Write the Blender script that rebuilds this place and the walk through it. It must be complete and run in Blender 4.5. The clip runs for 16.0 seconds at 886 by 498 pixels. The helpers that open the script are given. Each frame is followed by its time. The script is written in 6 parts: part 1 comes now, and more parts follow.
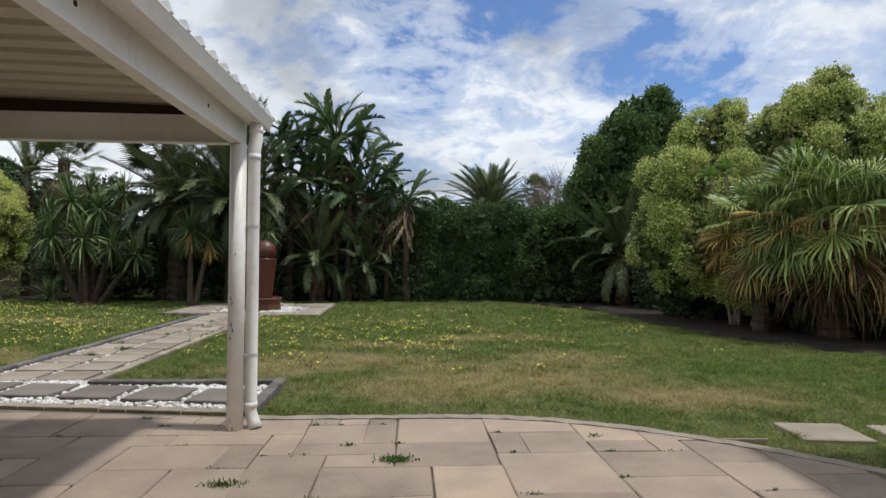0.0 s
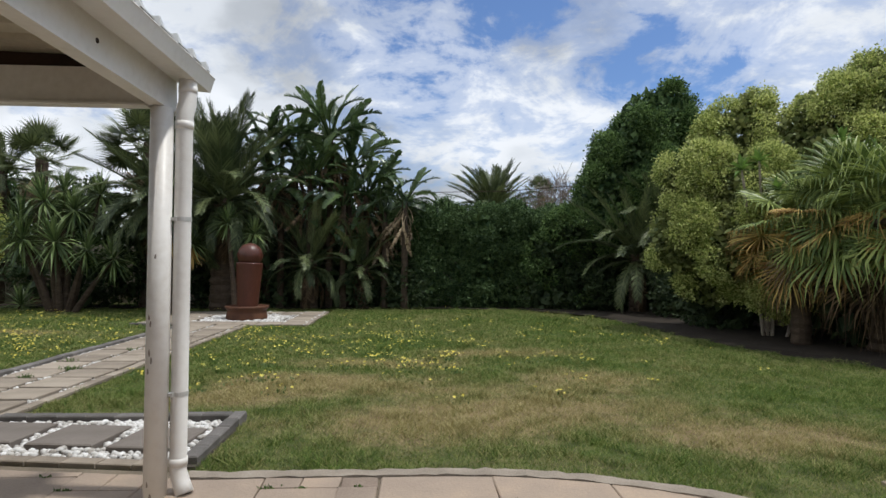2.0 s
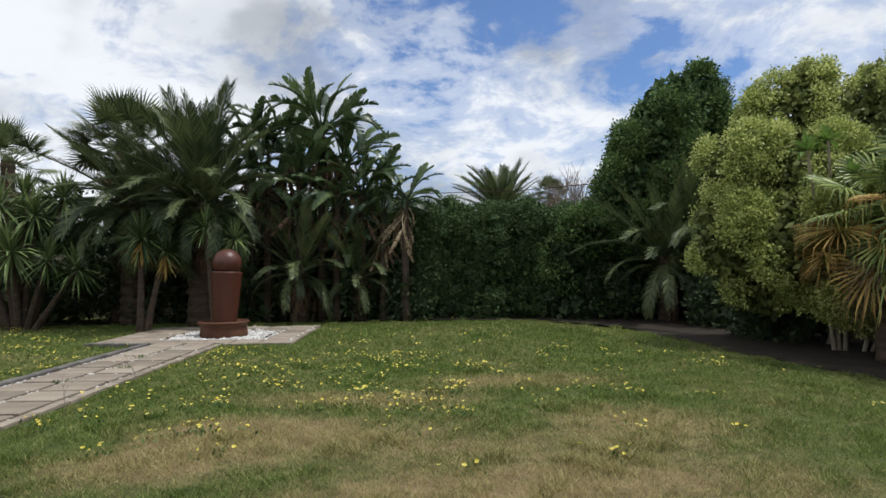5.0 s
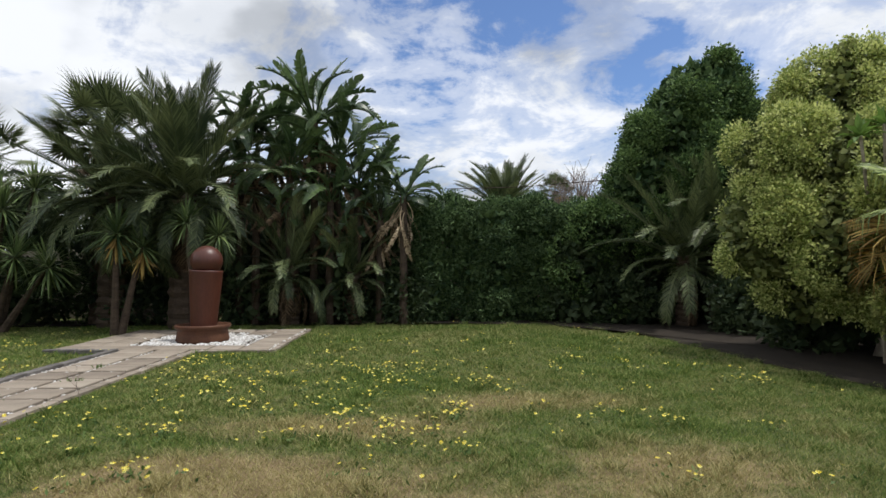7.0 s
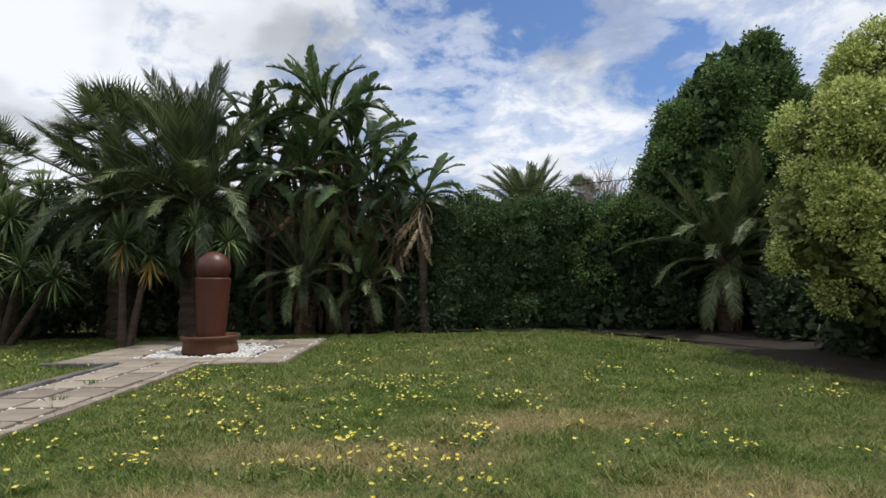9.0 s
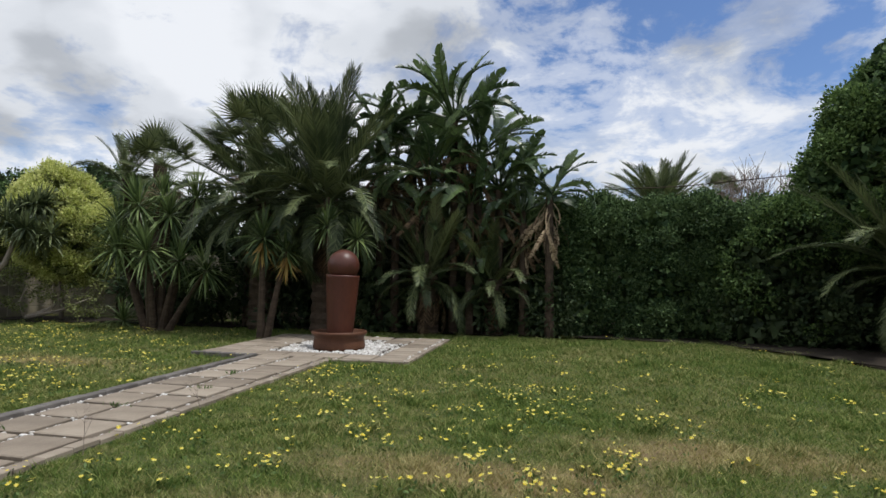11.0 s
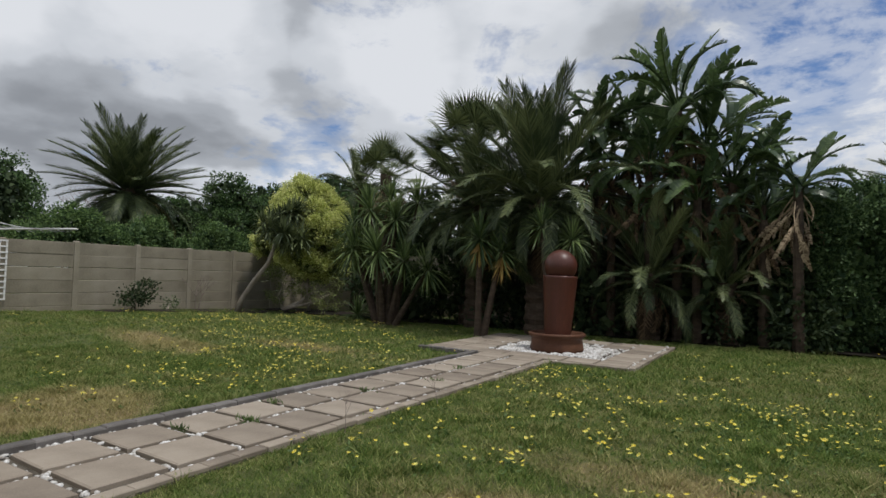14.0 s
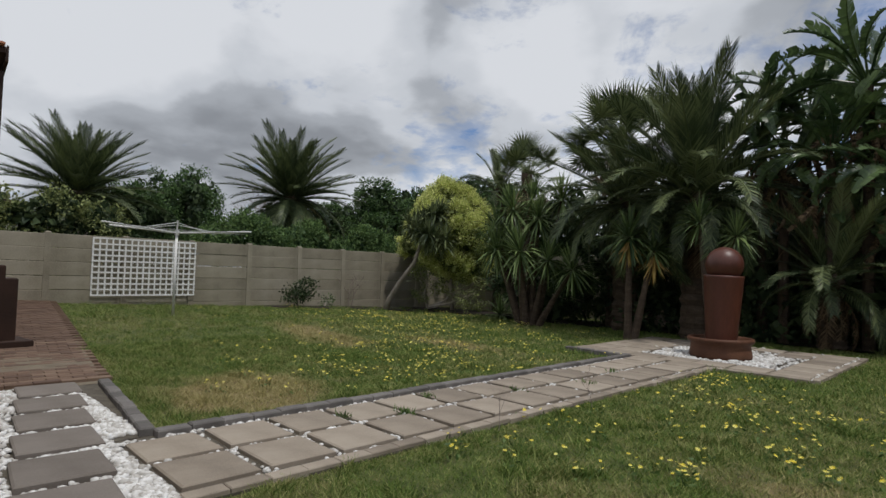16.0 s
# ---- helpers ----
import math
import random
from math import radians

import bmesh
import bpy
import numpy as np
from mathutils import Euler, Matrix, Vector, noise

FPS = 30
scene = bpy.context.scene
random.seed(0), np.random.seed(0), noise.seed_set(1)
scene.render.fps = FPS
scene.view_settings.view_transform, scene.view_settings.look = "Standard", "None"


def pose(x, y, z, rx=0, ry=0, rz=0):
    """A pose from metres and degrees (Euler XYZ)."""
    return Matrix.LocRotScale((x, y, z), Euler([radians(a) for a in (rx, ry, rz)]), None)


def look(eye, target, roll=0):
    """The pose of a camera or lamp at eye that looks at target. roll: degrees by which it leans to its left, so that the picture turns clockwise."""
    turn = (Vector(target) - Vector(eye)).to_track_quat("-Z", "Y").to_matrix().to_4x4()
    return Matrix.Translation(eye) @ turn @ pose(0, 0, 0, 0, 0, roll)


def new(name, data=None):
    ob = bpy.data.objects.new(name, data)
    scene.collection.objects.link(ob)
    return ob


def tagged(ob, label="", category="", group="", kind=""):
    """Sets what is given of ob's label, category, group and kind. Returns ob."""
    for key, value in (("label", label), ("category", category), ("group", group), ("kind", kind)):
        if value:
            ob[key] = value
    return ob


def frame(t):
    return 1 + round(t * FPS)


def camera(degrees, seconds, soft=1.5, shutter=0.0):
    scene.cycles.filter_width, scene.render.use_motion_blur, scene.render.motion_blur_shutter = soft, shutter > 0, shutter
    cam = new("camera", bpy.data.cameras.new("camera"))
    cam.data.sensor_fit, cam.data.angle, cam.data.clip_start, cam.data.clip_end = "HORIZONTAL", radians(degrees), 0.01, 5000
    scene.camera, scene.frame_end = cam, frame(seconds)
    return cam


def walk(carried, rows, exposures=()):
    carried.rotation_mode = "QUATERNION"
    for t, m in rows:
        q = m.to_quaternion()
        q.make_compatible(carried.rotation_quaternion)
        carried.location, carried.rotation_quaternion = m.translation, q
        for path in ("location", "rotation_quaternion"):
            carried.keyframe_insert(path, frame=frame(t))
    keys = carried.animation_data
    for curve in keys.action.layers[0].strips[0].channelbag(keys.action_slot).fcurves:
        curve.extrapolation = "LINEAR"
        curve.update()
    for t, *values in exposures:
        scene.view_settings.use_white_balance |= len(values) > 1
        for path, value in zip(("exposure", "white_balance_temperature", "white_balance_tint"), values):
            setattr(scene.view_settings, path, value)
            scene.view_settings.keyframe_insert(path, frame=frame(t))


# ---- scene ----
cam = camera(75.5, 16.0)
PATH = [
    (0, (-0.068, 0.238, 1.255), (0.054, 2.234, 1.291), 0.5),
    (0.5, (-0.057, 0.512, 1.248), (0.063, 2.508, 1.288), 0.5),
    (1, (-0.034, 0.766, 1.262), (0.086, 2.762, 1.306), 0.4),
    (1.5, (-0.005, 1.06, 1.264), (0.116, 3.056, 1.311), 0.4),
    (2, (0.028, 1.332, 1.251), (0.143, 3.328, 1.303), 0.4),
    (2.5, (0.041, 1.591, 1.251), (0.15, 3.588, 1.307), 0.2),
    (3, (0.091, 1.877, 1.247), (0.202, 3.873, 1.306), 0.2),
    (3.5, (0.145, 2.149, 1.247), (0.251, 4.145, 1.308), 0.1),
    (4, (0.144, 2.426, 1.242), (0.245, 4.422, 1.309), -0.2),
    (6.5, (0.21, 3.67, 1.245), (0.297, 5.667, 1.321), -0.4),
    (7, (0.232, 3.925, 1.252), (0.316, 5.922, 1.324), -0.1),
    (7.5, (0.228, 4.245, 1.236), (0.309, 6.242, 1.314), -0.0),
    (8, (0.297, 4.436, 1.218), (0.371, 6.433, 1.301), -0.1),
    (8.2, (0.337, 4.456, 1.21), (0.404, 6.453, 1.297), -0.4),
    (10.5, (0.175, 5.001, 1.183), (-0.101, 6.979, 1.289), 0.2),
    (11, (0.155, 4.958, 1.244), (-0.255, 6.913, 1.34), 0.7),
    (11.5, (0.137, 4.955, 1.236), (-0.391, 6.882, 1.333), 0.7),
    (12, (0.095, 5.0, 1.231), (-0.555, 6.889, 1.328), 0.8),
    (12.5, (0.052, 5.001, 1.234), (-0.697, 6.853, 1.329), 1.1),
    (13, (-0.008, 4.999, 1.252), (-0.856, 6.809, 1.341), 1.2),
    (13.5, (-0.077, 4.987, 1.227), (-1.017, 6.75, 1.318), 1.3),
    (14, (-0.143, 4.989, 1.203), (-1.195, 6.687, 1.295), 1.5),
    (14.5, (-0.194, 4.997, 1.179), (-1.355, 6.623, 1.271), 1.6),
    (15, (-0.228, 4.988, 1.176), (-1.494, 6.535, 1.263), 1.6),
    (15.5, (-0.267, 4.988, 1.164), (-1.614, 6.464, 1.25), 1.7),
    (16, (-0.286, 4.991, 1.157), (-1.712, 6.391, 1.241), 1.7),
]
walk(cam, [(t, look(eye, target, roll)) for t, eye, target, roll in PATH],
     exposures=[(0, 0.04, 6200, 9), (3, 0.05, 6200, 9), (4.2, 0.03, 6220, 9), (7.5, 0.12, 6300, 10), (11, -0.04, 6280, 10), (13.5, -0.26, 6280, 10), (16, -0.4, 6260, 10)])

# ---- sky and sun ----
SUN_DIR = Vector((0.86, -0.12, 2.33)).normalized()
world = bpy.data.worlds.new("sky")
scene.world = world
world.use_nodes = True


def sky():
    nt = world.node_tree
    N, L = nt.nodes, nt.links
    N.clear()
    out = N.new("ShaderNodeOutputWorld")
    bg = N.new("ShaderNodeBackground")
    bg.inputs["Strength"].default_value = 1.0
    L.new(bg.outputs[0], out.inputs[0])
    tx = N.new("ShaderNodeTexSky")
    tx.sky_type = 'NISHITA'
    tx.sun_disc = False
    tx.sun_elevation = math.asin(SUN_DIR.z)
    tx.sun_rotation = math.atan2(SUN_DIR.x, SUN_DIR.y)
    dim = N.new("ShaderNodeMix")
    dim.data_type, dim.blend_type = 'RGBA', 'MULTIPLY'
    dim.inputs[0].default_value = 1.0
    L.new(tx.outputs[0], dim.inputs[6])
    dim.inputs[7].default_value = (0.085, 0.10, 0.125, 1)
    # clouds on a flat layer above: direction / height
    co = N.new("ShaderNodeTexCoord")
    sep = N.new("ShaderNodeSeparateXYZ")
    L.new(co.outputs["Generated"], sep.inputs[0])

    def m(op, a, b=None, clamp=False):
        n = N.new("ShaderNodeMath")
        n.operation, n.use_clamp = op, clamp
        for i, v in enumerate((a, b)):
            if v is None:
                continue
            if isinstance(v, (int, float)):
                n.inputs[i].default_value = v
            else:
                L.new(v, n.inputs[i])
        return n.outputs[0]
    h = m('ADD', m('MAXIMUM', sep.outputs[2], 0.0), 0.30)
    comb = N.new("ShaderNodeCombineXYZ")
    L.new(m('DIVIDE', sep.outputs[0], h), comb.inputs[0])
    L.new(m('DIVIDE', sep.outputs[1], h), comb.inputs[1])

    def nz(scale, detail, rough, dist, seed):
        n = N.new("ShaderNodeTexNoise")
        n.noise_dimensions = '4D'
        n.inputs["Scale"].default_value, n.inputs["Detail"].default_value = scale, detail
        n.inputs["Roughness"].default_value, n.inputs["Distortion"].default_value = rough, dist
        n.inputs["W"].default_value = seed
        L.new(comb.outputs[0], n.inputs["Vector"])
        return n.outputs[0]

    def ramp(v, stops):
        r = N.new("ShaderNodeValToRGB")
        L.new(v, r.inputs[0])
        e = r.color_ramp.elements
        while len(e) < len(stops):
            e.new(0.5)
        for el, (p, c) in zip(e, stops):
            el.position = p
            el.color = (c, c, c, 1) if isinstance(c, (int, float)) else (*c, 1)
        r.color_ramp.interpolation = 'EASE'
        return r.outputs[0]
    # the cloud deck closes towards the west (-x) and opens in the north-east
    def region(az, el, r):
        """1 towards a direction of the sky, fading to 0 at r degrees from it."""
        az, el, c = radians(az), radians(el), math.cos(radians(r))
        n = N.new("ShaderNodeVectorMath")
        n.operation = 'DOT_PRODUCT'
        L.new(co.outputs["Generated"], n.inputs[0])
        n.inputs[1].default_value = (math.sin(az) * math.cos(el), math.cos(az) * math.cos(el), math.sin(el))
        return m('MULTIPLY', m('SUBTRACT', n.outputs["Value"], c), 1 / (1 - c), True)

    def total(spots):
        v = None
        for az, el, r, k in spots:
            g = m('MULTIPLY', region(az, el, r), k)
            v = g if v is None else m('ADD', v, g)
        return v
    west = m('MULTIPLY', m('MAXIMUM', m('SUBTRACT', -0.25, sep.outputs[0]), -0.35), 0.24)
    gaps = total([(-3, 25, 12, 0.12), (13, 24, 11, 0.14), (-4, 15, 10, 0.13), (24, 19, 8, 0.13), (28, 12, 9, 0.12), (-46, 11, 8, 0.2), (-22, 24, 8, 0.12), (-40, 25, 6, 0.12)])
    puffs = m('ADD', m('MULTIPLY', m('SUBTRACT', nz(3.4, 14.0, 0.62, 0.5, 1.4), 0.5), 1.3), m('MULTIPLY', m('SUBTRACT', nz(8.5, 10.0, 0.6, 0.4, 3.1), 0.5), 0.6))
    cover = m('SUBTRACT', m('ADD', puffs, m('ADD', west, 0.655)), gaps)
    mask = ramp(cover, [(0.30, 0.0), (0.47, 0.5), (0.66, 1.0)])
    body = m('ADD', m('MULTIPLY', nz(2.4, 10.0, 0.5, 0.15, 9.7), 0.5), m('MULTIPLY', nz(1.1, 4.0, 0.5, 0.0, 5.2), 0.5))
    body = m('SUBTRACT', body, total([(-76, 13, 12, 0.09), (-62, 15, 10, 0.11), (-50, 17, 9, 0.1), (-40, 15, 7, 0.05)]))
    body = m('ADD', body, total([(-39, 21, 8, 0.1), (-76, 22, 10, 0.14), (-57, 23, 10, 0.12), (-27, 20, 12, 0.05), (8, 17, 12, 0.03), (36, 20, 12, 0.02)]))
    shade = ramp(body, [(0.34, (0.34, 0.355, 0.38)), (0.42, (0.50, 0.52, 0.55)), (0.48, (0.74, 0.76, 0.79)), (0.56, (0.90, 0.91, 0.93))])
    mix = N.new("ShaderNodeMix")
    mix.data_type = 'RGBA'
    L.new(mask, mix.inputs[0])
    L.new(dim.outputs[2], mix.inputs[6])
    L.new(shade, mix.inputs[7])
    L.new(mix.outputs[2], bg.inputs[0])


sky()
sun = new("sun", bpy.data.lights.new("sun", 'SUN'))
sun.data.energy, sun.data.angle, sun.data.color = 2.6, radians(2.5), (1.0, 0.95, 0.87)
sun.matrix_basis = look(SUN_DIR * 30, (0, 0, 0))


# ---- materials ----
def mat(name, stops, scale=6.0, fine=60.0, rough=0.8, bump=0.3, metal=0.0, island=0.0, obj=0.0, trans=0.0, coords="Object",
        mid=None, spec=0.3, stretch=(1, 1, 1), coarse=0.0):
    """Procedural surface: colour stops over two scales of noise, fine relief, and variation by piece."""
    m = bpy.data.materials.new(name)
    m.use_nodes = True
    nt = m.node_tree
    N, L = nt.nodes, nt.links
    bs = N["Principled BSDF"]
    bs.inputs["Roughness"].default_value, bs.inputs["Metallic"].default_value = rough, metal
    bs.inputs["Specular IOR Level"].default_value = spec
    co = N.new("ShaderNodeTexCoord")
    mp = N.new("ShaderNodeMapping")
    mp.inputs["Scale"].default_value = stretch
    L.new(co.outputs[coords], mp.inputs[0])

    def noise_at(s, d, r=0.55):
        n = N.new("ShaderNodeTexNoise")
        n.inputs["Scale"].default_value, n.inputs["Detail"].default_value, n.inputs["Roughness"].default_value = s, d, r
        L.new(mp.outputs[0], n.inputs["Vector"])
        return n.outputs[0]

    def math_(op, a, b):
        n = N.new("ShaderNodeMath")
        n.operation = op
        for i, v in enumerate((a, b)):
            if isinstance(v, (int, float)):
                n.inputs[i].default_value = v
            else:
                L.new(v, n.inputs[i])
        return n.outputs[0]
    big, small = noise_at(scale, 6.0), noise_at(fine, 4.0)
    v = math_('ADD', math_('MULTIPLY', big, 0.65), math_('MULTIPLY', small, 0.35))
    if coarse:
        v = math_('ADD', v, math_('MULTIPLY', math_('SUBTRACT', noise_at(coarse, 3.0), 0.5), 0.6))
    if island:
        g = N.new("ShaderNodeNewGeometry")
        v = math_('ADD', v, math_('MULTIPLY', math_('SUBTRACT', g.outputs["Random Per Island"], 0.5), island))
    if obj:
        o = N.new("ShaderNodeObjectInfo")
        v = math_('ADD', v, math_('MULTIPLY', math_('SUBTRACT', o.outputs["Random"], 0.5), obj))
    r = N.new("ShaderNodeValToRGB")
    L.new(v, r.inputs[0])
    e = r.color_ramp.elements
    while len(e) < len(stops):
        e.new(0.5)
    for el, (p, c) in zip(e, stops):
        el.position, el.color = p, (*c, 1)
    L.new(r.outputs[0], bs.inputs["Base Color"])
    if bump:
        b = N.new("ShaderNodeBump")
        b.inputs["Strength"].default_value, b.inputs["Distance"].default_value = bump, 0.01
        L.new(math_('ADD', small, math_('MULTIPLY', big, 0.6)), b.inputs["Height"])
        L.new(b.outputs[0], bs.inputs["Normal"])
    if trans:
        t = N.new("ShaderNodeBsdfTranslucent")
        L.new(r.outputs[0], t.inputs["Color"])
        mx = N.new("ShaderNodeMixShader")
        mx.inputs[0].default_value = trans
        L.new(bs.outputs[0], mx.inputs[1])
        L.new(t.outputs[0], mx.inputs[2])
        L.new(mx.outputs[0], N["Material Output"].inputs["Surface"])
    return m


def leafmat(name, dark, light, rough=0.45, trans=0.25, island=0.7, spec=0.35, scale=1.2, obj=0.0):
    midc = tuple((a + b) / 2 for a, b in zip(dark, light))
    return mat(name, [(0.25, dark), (0.5, midc), (0.75, light)], scale=scale, fine=9.0, rough=rough, bump=0.0, island=island, trans=trans, spec=spec, obj=obj)


M_SLAB = mat("concrete_slab", [(0.3, (0.205, 0.17, 0.133)), (0.5, (0.28, 0.235, 0.185)), (0.7, (0.355, 0.303, 0.242))], 3, 120, 0.85, 0.25, obj=0.35)
M_GREYSLAB = mat("grey_slab", [(0.3, (0.12, 0.103, 0.088)), (0.5, (0.165, 0.142, 0.122)), (0.7, (0.21, 0.183, 0.16))], 3, 120, 0.85, 0.25, obj=0.35)
M_FLAG = mat("sandstone_flag", [(0.2, (0.20, 0.152, 0.118)), (0.42, (0.285, 0.226, 0.178)), (0.6, (0.34, 0.268, 0.208)), (0.8, (0.43, 0.325, 0.235))], 2.6, 70, 0.85, 0.4, obj=0.38, coarse=0.9)
M_JOINT = mat("sandy_joint", [(0.3, (0.11, 0.09, 0.065)), (0.6, (0.2, 0.165, 0.12)), (0.8, (0.09, 0.1, 0.045))], 5, 90, 0.95, 0.5)
M_KERB = mat("mortar_kerb", [(0.3, (0.19, 0.16, 0.125)), (0.55, (0.30, 0.255, 0.205)), (0.75, (0.42, 0.37, 0.31))], 4, 80, 0.9, 0.6)
M_EDGE = mat("grey_edging", [(0.3, (0.10, 0.092, 0.085)), (0.55, (0.15, 0.138, 0.128)), (0.75, (0.22, 0.205, 0.19))], 4, 90, 0.85, 0.35, obj=0.3)
M_PEBBLE = mat("white_pebble", [(0.2, (0.36, 0.33, 0.29)), (0.45, (0.58, 0.56, 0.53)), (0.7, (0.76, 0.75, 0.73))], 8, 60, 0.6, 0.2, island=0.5)
M_SOILBED = mat("bed_soil", [(0.3, (0.05, 0.042, 0.033)), (0.7, (0.16, 0.14, 0.11))], 8, 60, 0.95, 0.6)
# soil, darkened so that in the east it also carries shade
M_SOIL = mat("dark_soil_and_shade", [(0.3, (0.016, 0.012, 0.009)), (0.55, (0.03, 0.023, 0.016)), (0.75, (0.055, 0.042, 0.03))], 3, 50, 0.95, 0.7)
M_VIBRA = mat("precast_concrete", [(0.25, (0.18, 0.157, 0.115)), (0.5, (0.29, 0.26, 0.196)), (0.75, (0.375, 0.34, 0.268))], 1.6, 40, 0.9, 0.35, obj=0.16, coarse=0.4)
M_WHITE = mat("white_paint", [(0.3, (0.66, 0.63, 0.58)), (0.5, (0.78, 0.76, 0.72)), (0.7, (0.83, 0.815, 0.78))], 1.5, 25, 0.45, 0.06, spec=0.5)
M_ROOF = mat("painted_sheet", [(0.3, (0.40, 0.36, 0.27)), (0.6, (0.53, 0.49, 0.38))], 2, 30, 0.5, 0.05)
M_CHIP = mat("bare_metal_chip", [(0.3, (0.20, 0.16, 0.13)), (0.7, (0.36, 0.32, 0.28))], 20, 90, 0.7, 0.2)
M_TERRA = mat("fountain_glaze", [(0.25, (0.05, 0.0165, 0.0105)), (0.5, (0.09, 0.027, 0.016)), (0.75, (0.132, 0.044, 0.026))], 3, 40, 0.42, 0.12, spec=0.5, stretch=(1, 1, 0.35))
M_BASIN = mat("basin_terracotta", [(0.25, (0.05, 0.022, 0.013)), (0.5, (0.10, 0.042, 0.022)), (0.75, (0.16, 0.075, 0.04))], 4, 50, 0.6, 0.2)
M_BRICK = mat("clay_paver", [(0.25, (0.10, 0.062, 0.044)), (0.5, (0.15, 0.095, 0.066)), (0.75, (0.2, 0.138, 0.098))], 3, 70, 0.85, 0.35, obj=0.5)
M_STEEL = mat("galvanised_steel", [(0.3, (0.5, 0.5, 0.48)), (0.7, (0.68, 0.68, 0.66))], 6, 50, 0.45, 0.05, metal=0.3)
M_WIRE = mat("line_wire", [(0.3, (0.2, 0.2, 0.2)), (0.7, (0.45, 0.45, 0.44))], 6, 50, 0.6, 0.0)
M_PLASTIC = mat("white_plastic", [(0.3, (0.74, 0.73, 0.70)), (0.7, (0.83, 0.82, 0.80))], 3, 30, 0.5, 0.03)
M_HOUSE = mat("house_plaster", [(0.3, (0.50, 0.46, 0.40)), (0.7, (0.66, 0.62, 0.55))], 1.5, 40, 0.85, 0.25)
M_TILE = mat("orange_roof_tile", [(0.3, (0.24, 0.09, 0.045)), (0.7, (0.42, 0.19, 0.10))], 3, 40, 0.8, 0.3, obj=0.4)
M_BROWN = mat("brown_timber", [(0.3, (0.018, 0.009, 0.006)), (0.7, (0.05, 0.024, 0.015))], 3, 50, 0.7, 0.3)
M_BARK = mat("palm_bark", [(0.3, (0.035, 0.025, 0.018)), (0.55, (0.09, 0.065, 0.045)), (0.75, (0.16, 0.12, 0.085))], 5, 30, 0.95, 1.0, stretch=(1, 1, 2.5))
M_PALEBARK = mat("pale_bark", [(0.3, (0.22, 0.185, 0.145)), (0.55, (0.36, 0.31, 0.25)), (0.75, (0.48, 0.43, 0.36))], 5, 40, 0.9, 0.6, stretch=(1, 1, 0.4))
M_PALM = leafmat("date_palm_leaf", (0.04, 0.06, 0.026), (0.185, 0.22, 0.095), 0.45, 0.14, obj=0.4)
M_SKIRT = leafmat("brown_dead_leaf", (0.055, 0.036, 0.022), (0.24, 0.165, 0.095), 0.85, 0.1, 0.8)
M_PALMY = leafmat("yellowing_palm_leaf", (0.07, 0.075, 0.02), (0.22, 0.19, 0.06), 0.5, 0.2, obj=0.3)
M_RIB = mat("palm_rib", [(0.3, (0.10, 0.10, 0.035)), (0.7, (0.22, 0.20, 0.09))], 4, 30, 0.6, 0.1)
M_DEAD = leafmat("dead_leaf", (0.13, 0.09, 0.05), (0.5, 0.39, 0.25), 0.8, 0.12, 0.8)
M_ORANGE = leafmat("orange_dry_leaf", (0.24, 0.14, 0.04), (0.60, 0.42, 0.13), 0.7, 0.2, 0.7)
M_FAN = leafmat("fan_palm_leaf", (0.085, 0.13, 0.03), (0.35, 0.42, 0.125), 0.42, 0.2, obj=0.4)
M_STREL = leafmat("strelitzia_leaf", (0.035, 0.065, 0.025), (0.14, 0.205, 0.075), 0.32, 0.22, 0.35, 0.5, obj=0.5)
M_YUCCA = leafmat("yucca_leaf", (0.05, 0.085, 0.03), (0.21, 0.28, 0.1), 0.42, 0.18, obj=0.3)
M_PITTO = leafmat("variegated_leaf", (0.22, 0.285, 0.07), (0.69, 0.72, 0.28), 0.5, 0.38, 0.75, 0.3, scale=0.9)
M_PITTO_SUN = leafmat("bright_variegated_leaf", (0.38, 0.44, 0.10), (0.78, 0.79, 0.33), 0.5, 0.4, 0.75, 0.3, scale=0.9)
# darker copy of the variegated leaf: shade inside crowns, plus two duller shrubs
M_PITTO_DULL_SHADE = leafmat("variegated_dull_and_shade_leaf", (0.10, 0.13, 0.04), (0.30, 0.33, 0.12), 0.6, 0.25, 0.7)
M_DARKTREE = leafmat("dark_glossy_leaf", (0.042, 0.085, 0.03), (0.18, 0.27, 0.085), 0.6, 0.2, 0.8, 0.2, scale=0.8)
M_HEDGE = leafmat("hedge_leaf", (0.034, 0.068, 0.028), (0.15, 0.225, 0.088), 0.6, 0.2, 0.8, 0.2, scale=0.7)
M_FAR = leafmat("far_tree_leaf", (0.03, 0.065, 0.02), (0.12, 0.2, 0.06), 0.55, 0.2, 0.8, scale=0.5)
M_BRIGHT = leafmat("bright_leaf", (0.08, 0.15, 0.03), (0.20, 0.32, 0.07), 0.38, 0.3, 0.5)
# dark leaf of some shrubs; as inner foliage it stands for shade
M_LANCE = leafmat("dark_and_shade_leaf", (0.022, 0.04, 0.018), (0.075, 0.105, 0.045), 0.6, 0.2, 0.7, 0.2)
M_TWIG = mat("bare_twig", [(0.3, (0.16, 0.12, 0.10)), (0.7, (0.30, 0.25, 0.22))], 4, 30, 0.9, 0.3)
M_PETAL = leafmat("yellow_petal", (0.80, 0.62, 0.03), (0.88, 0.82, 0.22), 0.6, 0.25, 0.9)
M_FLEAF = leafmat("weed_leaf", (0.06, 0.11, 0.03), (0.16, 0.24, 0.07), 0.55, 0.2, 0.6)


